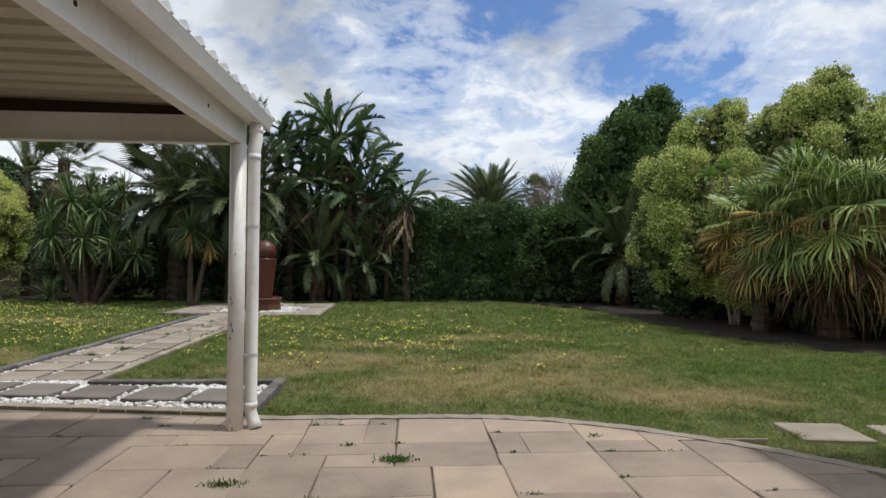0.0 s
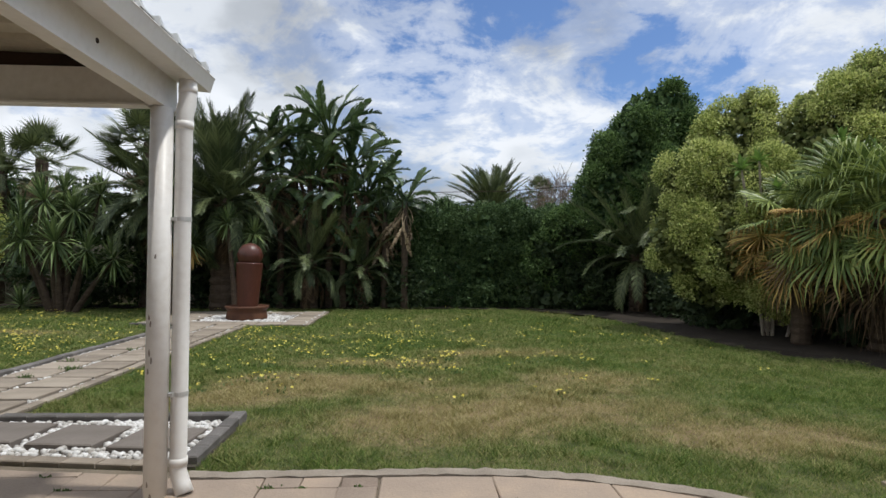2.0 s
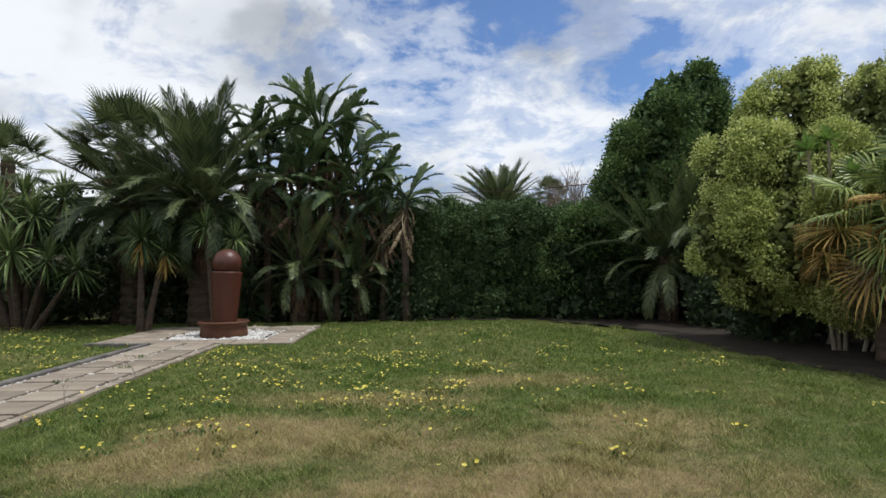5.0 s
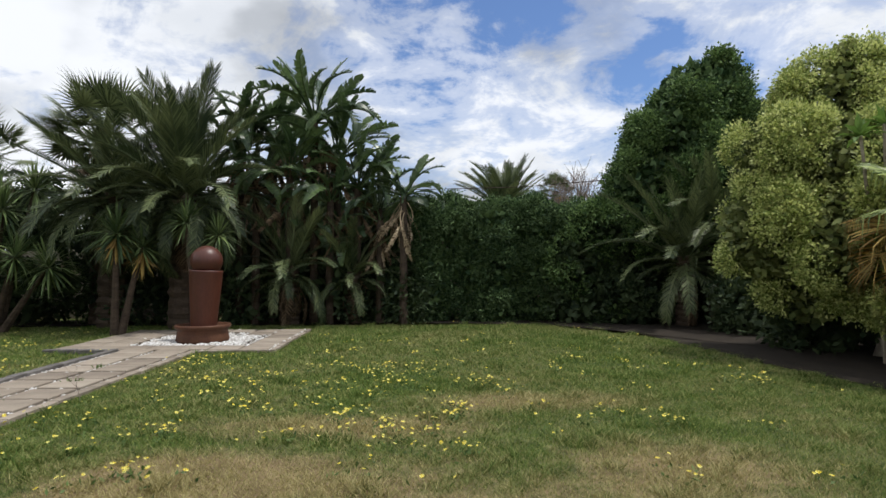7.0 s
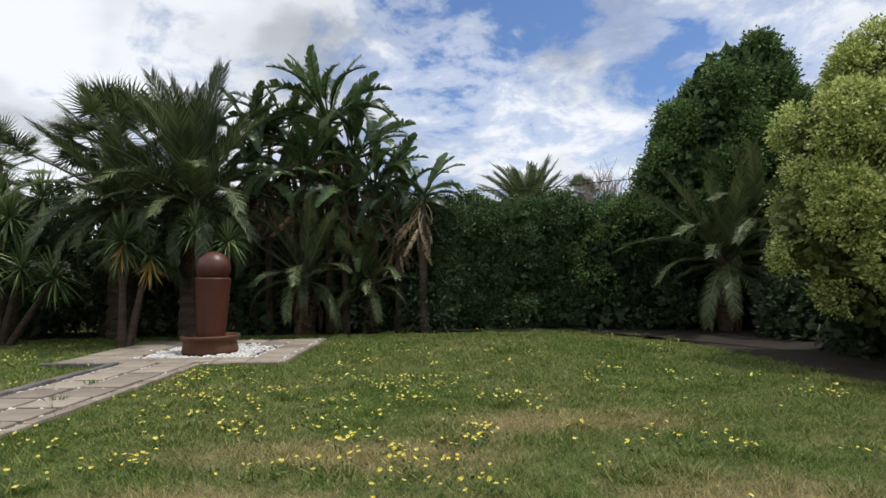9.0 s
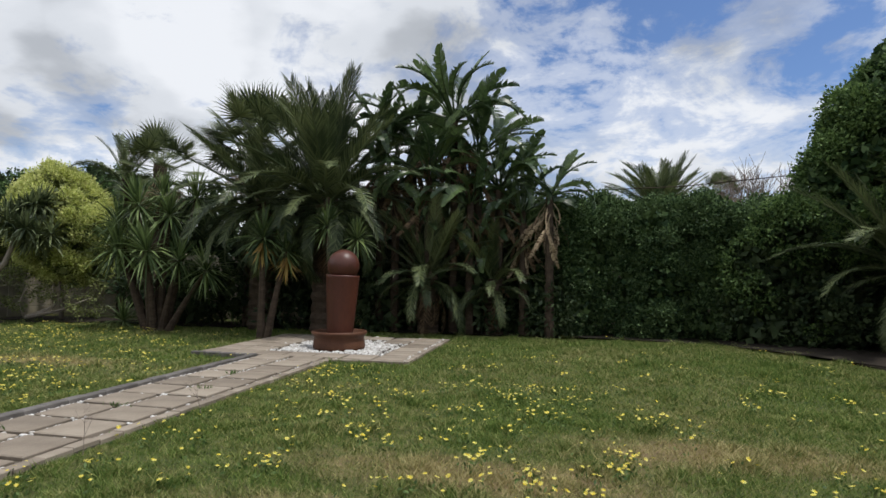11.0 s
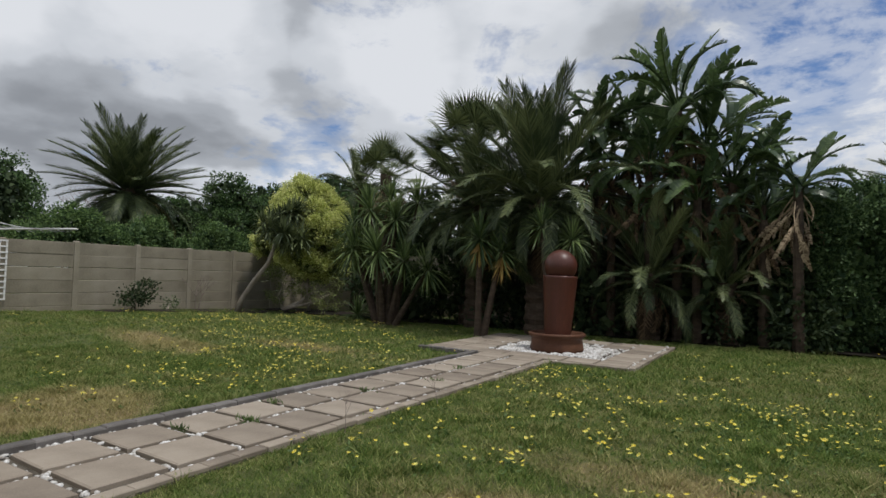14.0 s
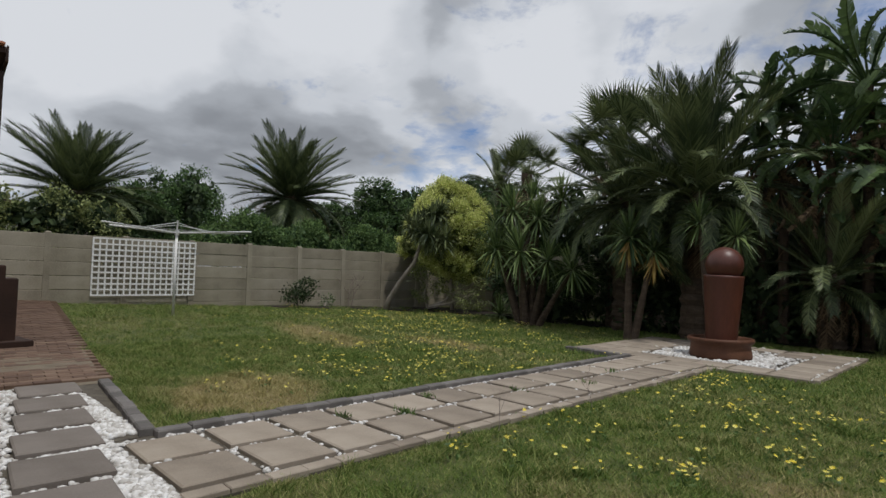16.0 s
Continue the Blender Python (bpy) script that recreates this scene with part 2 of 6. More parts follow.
def lawn_nodes(name, blades):
    """Turf: green with straw-coloured dry patches of their own shape."""
    m = bpy.data.materials.new(name)
    m.use_nodes = True
    nt = m.node_tree
    N, L = nt.nodes, nt.links
    bs = N["Principled BSDF"]
    bs.inputs["Roughness"].default_value = 0.75
    bs.inputs["Specular IOR Level"].default_value = 0.2
    co = N.new("ShaderNodeTexCoord")

    def nz(s, d, r=0.55, dist=0.0, off=(0, 0, 0)):
        mp = N.new("ShaderNodeMapping")
        mp.inputs["Location"].default_value = off
        L.new(co.outputs["Object"], mp.inputs[0])
        n = N.new("ShaderNodeTexNoise")
        n.inputs["Scale"].default_value, n.inputs["Detail"].default_value = s, d
        n.inputs["Roughness"].default_value, n.inputs["Distortion"].default_value = r, dist
        L.new(mp.outputs[0], n.inputs["Vector"])
        return n.outputs[0]

    def mm(op, a, b, clamp=False):
        n = N.new("ShaderNodeMath")
        n.operation, n.use_clamp = op, clamp
        for i, v in enumerate((a, b)):
            if isinstance(v, (int, float)):
                n.inputs[i].default_value = v
            else:
                L.new(v, n.inputs[i])
        return n.outputs[0]

    def ramp(v, stops):
        r = N.new("ShaderNodeValToRGB")
        L.new(v, r.inputs[0])
        e = r.color_ramp.elements
        while len(e) < len(stops):
            e.new(0.5)
        for el, (p, c) in zip(e, stops):
            el.position, el.color = p, ((*c, 1) if not isinstance(c, float) else (c, c, c, 1))
        return r.outputs[0]

    def spot(x, y, rx, ry):
        """A soft oval worn patch of the turf."""
        mp = N.new("ShaderNodeMapping")
        mp.inputs["Location"].default_value = (-x / rx, -y / ry, 0)
        mp.inputs["Scale"].default_value = (1 / rx, 1 / ry, 0)
        L.new(co.outputs["Object"], mp.inputs[0])
        ln = N.new("ShaderNodeVectorMath")
        ln.operation = 'LENGTH'
        L.new(mp.outputs[0], ln.inputs[0])
        return mm('SUBTRACT', 1.0, ln.outputs["Value"], True)
    patch = mm('ADD', mm('MULTIPLY', nz(0.55, 5, 0.6, 0.6), 0.4), mm('MULTIPLY', nz(3.4, 9, 0.8, 0.6), 0.6))
    worn = spot(DRY[0][0], DRY[0][1], DRY[0][2], DRY[0][3])
    for d in DRY[1:]:
        worn = mm('ADD', worn, spot(*d))
    dry = mm('ADD', patch, mm('MULTIPLY', mm('MINIMUM', worn, 0.9), 0.3))
    dry = mm('ADD', dry, mm('MULTIPLY', mm('SUBTRACT', nz(16.0, 4, 0.7), 0.5), 0.3))
    if blades:
        own = N.new("ShaderNodeNewGeometry")
        dry = mm('ADD', dry, mm('MULTIPLY', mm('SUBTRACT', own.outputs["Random Per Island"], 0.5), 0.2))
    drym = ramp(dry, [(0.44, 0.0), (0.58, 0.35), (0.71, 0.95)])
    g = nz(5.0, 6, 0.65)
    if blades:
        geo = N.new("ShaderNodeNewGeometry")
        g = mm('ADD', mm('MULTIPLY', g, 0.6), mm('MULTIPLY', geo.outputs["Random Per Island"], 0.4))
        green = ramp(g, [(0.2, (0.05, 0.092, 0.019)), (0.5, (0.128, 0.2, 0.041)), (0.8, (0.28, 0.345, 0.092))])
        straw = ramp(g, [(0.2, (0.24, 0.21, 0.085)), (0.5, (0.39, 0.34, 0.15)), (0.8, (0.56, 0.49, 0.26))])
    else:
        green = ramp(g, [(0.3, (0.04, 0.055, 0.015)), (0.7, (0.11, 0.14, 0.035))])
        straw = ramp(g, [(0.3, (0.15, 0.105, 0.055)), (0.7, (0.30, 0.225, 0.12))])
    mx = N.new("ShaderNodeMix")
    mx.data_type = 'RGBA'
    L.new(drym, mx.inputs[0])
    L.new(green, mx.inputs[6])
    L.new(straw, mx.inputs[7])
    L.new(mx.outputs[2], bs.inputs["Base Color"])
    if blades:
        t = N.new("ShaderNodeBsdfTranslucent")
        L.new(mx.outputs[2], t.inputs["Color"])
        sh = N.new("ShaderNodeMixShader")
        sh.inputs[0].default_value = 0.3
        L.new(bs.outputs[0], sh.inputs[1])
        L.new(t.outputs[0], sh.inputs[2])
        L.new(sh.outputs[0], N["Material Output"].inputs["Surface"])
    else:
        b = N.new("ShaderNodeBump")
        b.inputs["Strength"].default_value, b.inputs["Distance"].default_value = 0.7, 0.03
        L.new(nz(40, 5), b.inputs["Height"])
        L.new(b.outputs[0], bs.inputs["Normal"])
    return m


# dry patches of the lawn: x, y, radius x, radius y
DRY = [(-0.5, 7.3, 1.8, 0.7), (0.2, 5.9, 1.5, 0.8), (1.2, 6.4, 1.6, 1.1), (2.6, 5.4, 1.2, 0.6), (-1.3, 7.6, 1.1, 0.6), (1.9, 7.5, 1.1, 0.8), (-5.45, 7.4, 1.15, 0.95), (-5.6, 7.7, 1.0, 0.7), (-5.2, 7.3, 0.8, 0.6), (-8.2, 10.3, 1.6, 0.7), (-1.6, 6.8, 1.0, 0.6),
       (-9.4, 10.6, 1.8, 0.6), (-0.4, 8.6, 1.6, 0.5), (-6.8, 11.8, 1.6, 0.5), (1.2, 9.4, 1.6, 0.6)]
M_TURF = lawn_nodes("turf_ground", False)
M_BLADE = lawn_nodes("grass_blade", True)


# ---- building helpers ----
class Build:
    """Collects vertices and faces for one mesh."""

    def __init__(self):
        self.v, self.f = [], []

    def add(self, verts, faces):
        o = len(self.v)
        self.v.extend(tuple(p) for p in verts)
        self.f.extend(tuple(i + o for i in fc) for fc in faces)
        return self

    def box(self, x0, y0, z0, x1, y1, z1, bevel=0.0):
        if bevel <= 0:
            self.add([(x0, y0, z0), (x1, y0, z0), (x1, y1, z0), (x0, y1, z0), (x0, y0, z1), (x1, y0, z1), (x1, y1, z1), (x0, y1, z1)],
                     [(3, 2, 1, 0), (4, 5, 6, 7), (0, 1, 5, 4), (1, 2, 6, 5), (2, 3, 7, 6), (3, 0, 4, 7)])
        else:
            b = bevel
            self.add([(x0, y0, z0), (x1, y0, z0), (x1, y1, z0), (x0, y1, z0), (x0, y0, z1 - b), (x1, y0, z1 - b), (x1, y1, z1 - b), (x0, y1, z1 - b),
                      (x0 + b, y0 + b, z1), (x1 - b, y0 + b, z1), (x1 - b, y1 - b, z1), (x0 + b, y1 - b, z1)],
                     [(3, 2, 1, 0), (0, 1, 5, 4), (1, 2, 6, 5), (2, 3, 7, 6), (3, 0, 4, 7), (4, 5, 9, 8), (5, 6, 10, 9), (6, 7, 11, 10), (7, 4, 8, 11), (8, 9, 10, 11)])
        return self

    def tube(self, pts, radii, n=8, cap=True):
        pts = [Vector(p) for p in pts]
        if isinstance(radii, (int, float)):
            radii = [radii] * len(pts)
        rows = []
        side = None
        for i, p in enumerate(pts):
            d = (pts[min(i + 1, len(pts) - 1)] - pts[max(i - 1, 0)]).normalized()
            if side is None:
                side = d.orthogonal().normalized()
            side = (side - d * side.dot(d)).normalized()
            up = d.cross(side)
            rows.append([p + radii[i] * (side * math.cos(2 * math.pi * k / n) + up * math.sin(2 * math.pi * k / n)) for k in range(n)])
        vs = [q for r in rows for q in r]
        fs = [(i * n + k, i * n + (k + 1) % n, (i + 1) * n + (k + 1) % n, (i + 1) * n + k) for i in range(len(pts) - 1) for k in range(n)]
        if cap:
            fs += [tuple(range(n - 1, -1, -1)), tuple(range((len(pts) - 1) * n, len(pts) * n))]
        return self.add(vs, fs)

    def lathe(self, prof, n=40, c=(0, 0)):
        vs = [(c[0] + r * math.cos(2 * math.pi * k / n), c[1] + r * math.sin(2 * math.pi * k / n), z) for r, z in prof for k in range(n)]
        fs = [(i * n + k, i * n + (k + 1) % n, (i + 1) * n + (k + 1) % n, (i + 1) * n + k) for i in range(len(prof) - 1) for k in range(n)]
        fs += [tuple(range(n - 1, -1, -1)), tuple(range((len(prof) - 1) * n, len(prof) * n))]
        return self.add(vs, fs)

    def mesh(self, name, material, smooth=False):
        me = bpy.data.meshes.new(name)
        me.from_pydata(self.v, [], self.f)
        me.materials.append(material)
        if smooth:
            me.polygons.foreach_set("use_smooth", [True] * len(me.polygons))
        me.update()
        return me


def part(name, b, material, parent=None, label="", m=None, smooth=False):
    """One mesh object from a Build or a mesh, under a thing or a part."""
    me = b.mesh(name, material, smooth) if isinstance(b, Build) else b
    ob = new(name, me)
    if parent is not None:
        ob.parent = parent
    if m is not None:
        ob.matrix_basis = m
    if label:
        ob["label"] = label
    return ob


def thing(name, label, category, m=None, group="", kind=""):
    e = new(name)
    e.empty_display_size = 0.2
    if m is not None:
        e.matrix_basis = m
    return tagged(e, label, category, group, kind)


def np_mesh(name, verts, tris, material, smooth=False):
    """A mesh from arrays of points and of triangles or quads."""
    me = bpy.data.meshes.new(name)
    k = tris.shape[1]
    me.vertices.add(len(verts))
    me.vertices.foreach_set("co", np.asarray(verts, np.float32).ravel())
    me.loops.add(tris.size)
    me.loops.foreach_set("vertex_index", tris.astype(np.int32).ravel())
    me.polygons.add(len(tris))
    me.polygons.foreach_set("loop_start", np.arange(0, tris.size, k, dtype=np.int32))
    me.materials.append(material)
    me.update(calc_edges=True)
    return me


def unit(a):
    return a / np.maximum(np.linalg.norm(a, axis=1, keepdims=True), 1e-9)


def leaf_cards(rng, pos, out, size, width, droop=0.3, spread=0.8):
    """Small pointed leaves, each a folded pair of triangles, at points with outward directions."""
    n = len(pos)
    d = unit(out + rng.normal(0, spread, (n, 3)) + np.array([0, 0, -droop]))
    s = unit(np.cross(d, rng.normal(0, 1, (n, 3))))
    up = np.cross(s, d)
    ln = size * rng.uniform(0.6, 1.3, (n, 1))
    w = width * rng.uniform(0.7, 1.2, (n, 1))
    a = pos
    b = pos + d * ln * 0.5 + s * w + up * w * 0.3
    c = pos + d * ln
    e = pos + d * ln * 0.5 - s * w + up * w * 0.3
    v = np.stack([a, b, c, e], 1).reshape(-1, 3)
    i = np.arange(n)[:, None] * 4
    t = np.concatenate([i + [0, 1, 2], i + [0, 2, 3]], 1).reshape(-1, 3)
    return v, t


def ground_z(x, y):
    """The lawn rises a little towards the west wall."""
    s = np.clip((-7.5 - x) / 7.0, 0, 1)
    return s * np.clip(0.28 - 0.031 * (y - 7.6), 0.0, 0.3)

# ---- the ground ----
PATH_X = (-4.42, -3.13)      # outer edges of the slab path's edging
BED_Y = (4.92, 6.02)         # pebble bed between patio and lawn
BED_X1 = -1.265
PAD = (-5.42, 12.86, -2.06, 15.9)
BRICK_X0 = -6.5


def patio_edge(x):
    """The lawn side of the patio: straight, then curving back on the east side."""
    if x < -1.3:
        return 4.86 + (-1.3 - x) * 0.135
    if x < 0.3:
        return 4.80
    u = min((x - 0.3) / 3.0, 1.0)
    return 4.80 - 1.75 * u ** 2.1 - 0.12 * u


def brick_edge(x):
    return 6.62 + (-6.5 - x) * 0.124


def build_ground():
    b = Build()
    xs = [-400, -120, -60, -30, -20] + list(np.arange(-16, 12.1, 0.5)) + [16, 24, 40, 90, 200, 400]
    ys = [-300, -80, -30, -12] + list(np.arange(-5, 20.1, 0.5)) + [24, 30, 40, 70, 150, 500]
    vs = [(x, y, float(ground_z(x, y)) - 0.012) for y in ys for x in xs]
    w = len(xs)
    fs = [(j * w + i, j * w + i + 1, (j + 1) * w + i + 1, (j + 1) * w + i) for j in range(len(ys) - 1) for i in range(w - 1)]
    b.add(vs, fs)
    return tagged(part("ground", b, M_TURF, smooth=True), "short green lawn with dry straw-coloured patches", "lawn", kind="structure")


ground = build_ground()


def soil_strip(name, pts, material, z, label):
    """A low bed of bare soil with an uneven outline."""
    b = Build()
    n = len(pts)
    cx, cy = sum(p[0] for p in pts) / n, sum(p[1] for p in pts) / n
    rim = [(x, y, float(ground_z(x, y)) + 0.0) for x, y in pts]
    inner = [(x + (cx - x) * 0.08, y + (cy - y) * 0.15, float(ground_z(x, y)) + z) for x, y in pts]
    b.add(rim + inner + [(cx, cy, float(ground_z(cx, cy)) + z)],
          [(i, (i + 1) % n, n + (i + 1) % n, n + i) for i in range(n)] + [(n + i, n + (i + 1) % n, 2 * n) for i in range(n)])
    return tagged(part(name, b, material), label, "soil", kind="structure")


rs = random.Random(4)
back = [(x, 17.0 + 0.12 * math.sin(x * 1.7) + rs.uniform(-0.1, 0.1)) for x in np.arange(-14.6, 3.0, 0.6)]
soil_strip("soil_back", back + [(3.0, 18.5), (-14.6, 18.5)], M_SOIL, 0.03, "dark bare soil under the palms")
# dark soil pushed out over the lawn to stand for the shrubs' shade
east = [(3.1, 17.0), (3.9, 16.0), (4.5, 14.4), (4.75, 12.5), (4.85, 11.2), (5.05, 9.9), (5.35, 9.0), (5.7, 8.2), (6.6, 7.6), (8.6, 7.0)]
soil_strip("soil_east", east + [(11.5, 6.6), (11.5, 18.4), (3.1, 18.4)], M_SOIL, 0.03, "dark soil spread outward to stand for shade under the eastern shrubs")
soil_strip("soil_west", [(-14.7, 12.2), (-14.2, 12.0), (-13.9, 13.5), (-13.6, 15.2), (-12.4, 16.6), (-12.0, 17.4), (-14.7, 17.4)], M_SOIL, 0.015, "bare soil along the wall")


# ---- walls of precast concrete panels ----
POST = Build().box(-0.055, -0.06, 0, 0.055, 0.06, 1.79, 0.02).mesh("post", M_VIBRA)


def panel_mesh(length):
    b = Build()
    b.add([(-0.02, 0, 0.006), (0.025, 0, 0.003), (0.03, 0, 0.012), (0.03, 0, 0.289), (0.025, 0, 0.298), (-0.02, 0, 0.297), (-0.03, 0, 0.283), (-0.03, 0, 0.02)] +
          [(-0.02, length, 0.006), (0.025, length, 0.003), (0.03, length, 0.012), (0.03, length, 0.289), (0.025, length, 0.298), (-0.02, length, 0.297), (-0.03, length, 0.283), (-0.03, length, 0.02)],
          [tuple(range(7, -1, -1)), tuple(range(8, 16))] + [(i, (i + 1) % 8, 8 + (i + 1) % 8, 8 + i) for i in range(8)])
    return b.mesh("panel", M_VIBRA)


PANEL = panel_mesh(1.44)


def panel_wall(name, m, bays, label, low=0.0):
    w = tagged(new(name), label, "wall", kind="structure")
    w.matrix_basis = m
    r = random.Random(len(name))
    for i in range(bays + 1):
        part("post", POST, None, w, m=pose(0, i * 1.5, low + r.uniform(-0.012, 0.012), 0, r.uniform(-0.5, 0.5), 0))
    for i in range(bays):
        for k in range(6):
            part("panel", PANEL, None, w, m=pose(r.uniform(-0.006, 0.006), i * 1.5 + 0.03, low + k * 0.3 - 0.04 + r.uniform(-0.004, 0.004), r.uniform(-0.25, 0.25), 0, 0))
    return w


WALL_X = -14.80
panel_wall("wall_west", pose(WALL_X, 12.0 - 1.5 * 6, 0), 11, "weathered beige precast concrete panel wall")
panel_wall("wall_north", pose(WALL_X, 19.35, 0, 0, 0, -90), 17, "weathered precast concrete panel wall behind the palms")
panel_wall("wall_east", pose(11.2, -6.0, 0), 17, "weathered precast concrete panel wall behind the shrubs")

# ---- the paved surfaces: beds under the pieces ----
BED_LEFT = -6.55


def flat(name, pts, z, material, label, category, thick=0.05):
    b = Build()
    n = len(pts)
    b.add([(x, y, z) for x, y in pts] + [(x, y, z - thick) for x, y in pts],
          [tuple(range(n)), tuple(range(2 * n - 1, n - 1, -1))] + [(i + n, (i + 1) % n + n, (i + 1) % n, i) for i in range(n)])
    return tagged(part(name, b, material), label, category, kind="structure")


edge_pts = [(x, patio_edge(x) - 0.03) for x in np.arange(3.2, -6.9, -0.2)]
patio = flat("patio", [(-9.0, -5.5), (3.6, -5.5), (3.35, 2.4)] + edge_pts + [(-9.0, 5.55)], 0.006, M_JOINT, "sandstone flag patio with mossy joints", "patio")
path_bed = flat("pavement_path", [(PATH_X[0], 6.0), (PATH_X[1], 6.0), (PATH_X[1], 13.1), (PATH_X[0], 13.1)], 0.004, M_SOILBED, "path of square concrete slabs with grey edging", "path")
bed = flat("pavement_bed", [(BED_LEFT, 5.6), (BED_X1, BED_Y[0]), (BED_X1, BED_Y[1]), (PATH_X[1], BED_Y[1]), (PATH_X[0], BED_Y[1]), (PATH_X[0], 6.36), (BED_LEFT, 6.56)], 0.008, M_SOILBED,
           "bed of white pebbles with concrete stepping slabs", "path")
pad = flat("pavement_pad", [(PAD[0], PAD[1]), (PAD[2], PAD[1]), (PAD[2], PAD[3]), (PAD[0], PAD[3])], 0.005, M_SOILBED, "square paved pad round the fountain", "path")
bricks = flat("pavement_brick", [(-14.7, 5.3), (BRICK_X0, 4.9), (BRICK_X0, brick_edge(BRICK_X0) - 0.02), (-14.7, brick_edge(-14.7) - 0.02)], 0.01, M_JOINT, "clay brick paving beside the house", "paving")
for v in bricks.data.vertices:
    v.co.z += float(ground_z(v.co.x, v.co.y))


# ---- the patio roof ----
def patio_roof():
    r = thing("patio_roof", "white-painted steel patio roof with corrugated sheeting", "roof", pose(0.078, -0.155, -0.02))
    b = Build()
    # corrugated sheet: waves across y, falling gently towards the east gutter
    x0, x1 = -7.6, -1.26
    ys = [-5.0 + 0.2 * i + o for i in range(49) for o in (0.0, 0.11, 0.13, 0.17, 0.19)]
    for t in (0.0, 0.004):
        vs, fs = [], []
        for i, y in enumerate(ys):
            z = (0.0, 0.0, 0.034, 0.034, 0.0)[i % 5]
            vs += [(x0, y, 2.50 + z + t), (x1, y, 2.345 + z + t)]
        for i in range(len(ys) - 1):
            fs.append((2 * i, 2 * i + 1, 2 * i + 3, 2 * i + 2))
        b.add(vs, fs)
    part("roof_sheet", b, M_ROOF, r, "cream corrugated roof sheet")
    # edge beam along the east side, channel section, with bolt holes
    b = Build().box(-1.425, -5.0, 2.095, -1.372, 4.78, 2.30).box(-1.372, -5.0, 2.095, -1.345, 4.78, 2.105).box(-1.372, -5.0, 2.285, -1.345, 4.78, 2.30)
    part("edge_beam", b, M_WHITE, r)
    # dark strip put in for the shadowed gap between beam and sheet
    part("closing_board", Build().add([(-7.6, 4.57, 2.29), (-1.43, 4.57, 2.29), (-1.43, 4.57, 2.346), (-7.6, 4.57, 2.497), (-7.6, 4.59, 2.29), (-1.43, 4.59, 2.29), (-1.43, 4.59, 2.346), (-7.6, 4.59, 2.497)],
                                      [(0, 1, 2, 3), (7, 6, 5, 4), (0, 4, 5, 1), (3, 2, 6, 7), (1, 5, 6, 2), (0, 3, 7, 4)]), M_BROWN, r, "dark strip standing for the shadowed gap above the beam")
    b = Build().box(-7.6, 4.56, 2.085, -1.43, 4.60, 2.29).box(-7.6, 4.52, 2.085, -1.43, 4.56, 2.095)
    part("front_beam", b, M_WHITE, r)
    for y in (1.2, -2.2):
        part("purlin", Build().box(-7.6, y, 2.2, -1.43, y + 0.05, 2.30), M_WHITE, r)
    for x in (-3.1, -4.9):
        part("rafter", Build().box(x, -5.0, 2.24, x + 0.05, 4.55, 2.33), M_WHITE, r)
    # box gutter
    b = Build()
    prof = [(-1.335, 2.345), (-1.335, 2.275), (-1.225, 2.262), (-1.20, 2.335), (-1.193, 2.335), (-1.218, 2.256), (-1.342, 2.268), (-1.342, 2.345)]
    n = len(prof)
    b.add([(x, -5.0, z) for x, z in prof] + [(x, 4.86, z) for x, z in prof], [(i, i + n, (i + 1) % n + n, (i + 1) % n) for i in range(n)])
    b.add([(-1.342, 4.86, 2.345), (-1.342, 4.86, 2.268), (-1.218, 4.86, 2.256), (-1.193, 4.86, 2.337), (-1.342, 4.867, 2.345), (-1.342, 4.867, 2.268), (-1.218, 4.867, 2.256), (-1.193, 4.867, 2.337)],
          [(0, 1, 2, 3), (7, 6, 5, 4), (0, 4, 5, 1), (1, 5, 6, 2), (2, 6, 7, 3), (3, 7, 4, 0)])
    part("gutter", b, M_WHITE, r)
    part("gutter_lip", Build().tube([(-1.196, -5.0, 2.337), (-1.196, 4.865, 2.337)], 0.006, 6), M_WHITE, r)
    # raised ends of the sheet's ribs along the gutter
    rib = Build().add([(-0.05, -0.018, 0), (0.03, -0.018, 0), (0.03, 0.018, 0), (-0.05, 0.018, 0), (-0.05, -0.008, 0.028), (0.012, -0.008, 0.03), (0.012, 0.008, 0.03), (-0.05, 0.008, 0.028)],
                      [(3, 2, 1, 0), (4, 5, 6, 7), (0, 1, 5, 4), (1, 2, 6, 5), (2, 3, 7, 6), (3, 0, 4, 7)]).mesh("rib_end", M_STEEL)
    for i in range(45):
        part("rib_end", rib, None, r, m=pose(-1.215, 4.75 - i * 0.2, 2.345) @ Matrix.Diagonal((1, 1, 1.7, 1)))
    part("flashing", Build().box(-1.33, 3.9, 2.375, -1.22, 4.82, 2.381), M_STEEL, r, "bent galvanised flashing strip", m=pose(0, 0, 0, 0, 0, 0))
    for y, z in ((3.95, 2.2), (2.55, 2.2), (1.2, 2.2)):
        part("bolt_hole", Build().tube([(-1.3715, y, z), (-1.369, y, z)], 0.012, 10), M_BROWN, r)
    # round post with worn paint
    p = part("post", Build().tube([(-1.375, 4.6, 0.0), (-1.375, 4.6, 2.09)], 0.058, 28), M_WHITE, r, "round white-painted steel post with chipped paint", smooth=True)
    rr = random.Random(2)
    for zc, a in ((0.98, -2.0), (0.95, -1.85), (0.8, -1.9), (0.76, -1.7), (0.70, -2.05), (0.06, -1.6), (0.04, -1.2), (0.12, -1.9), (1.3, -1.5)):
        b = Build()
        k = 7
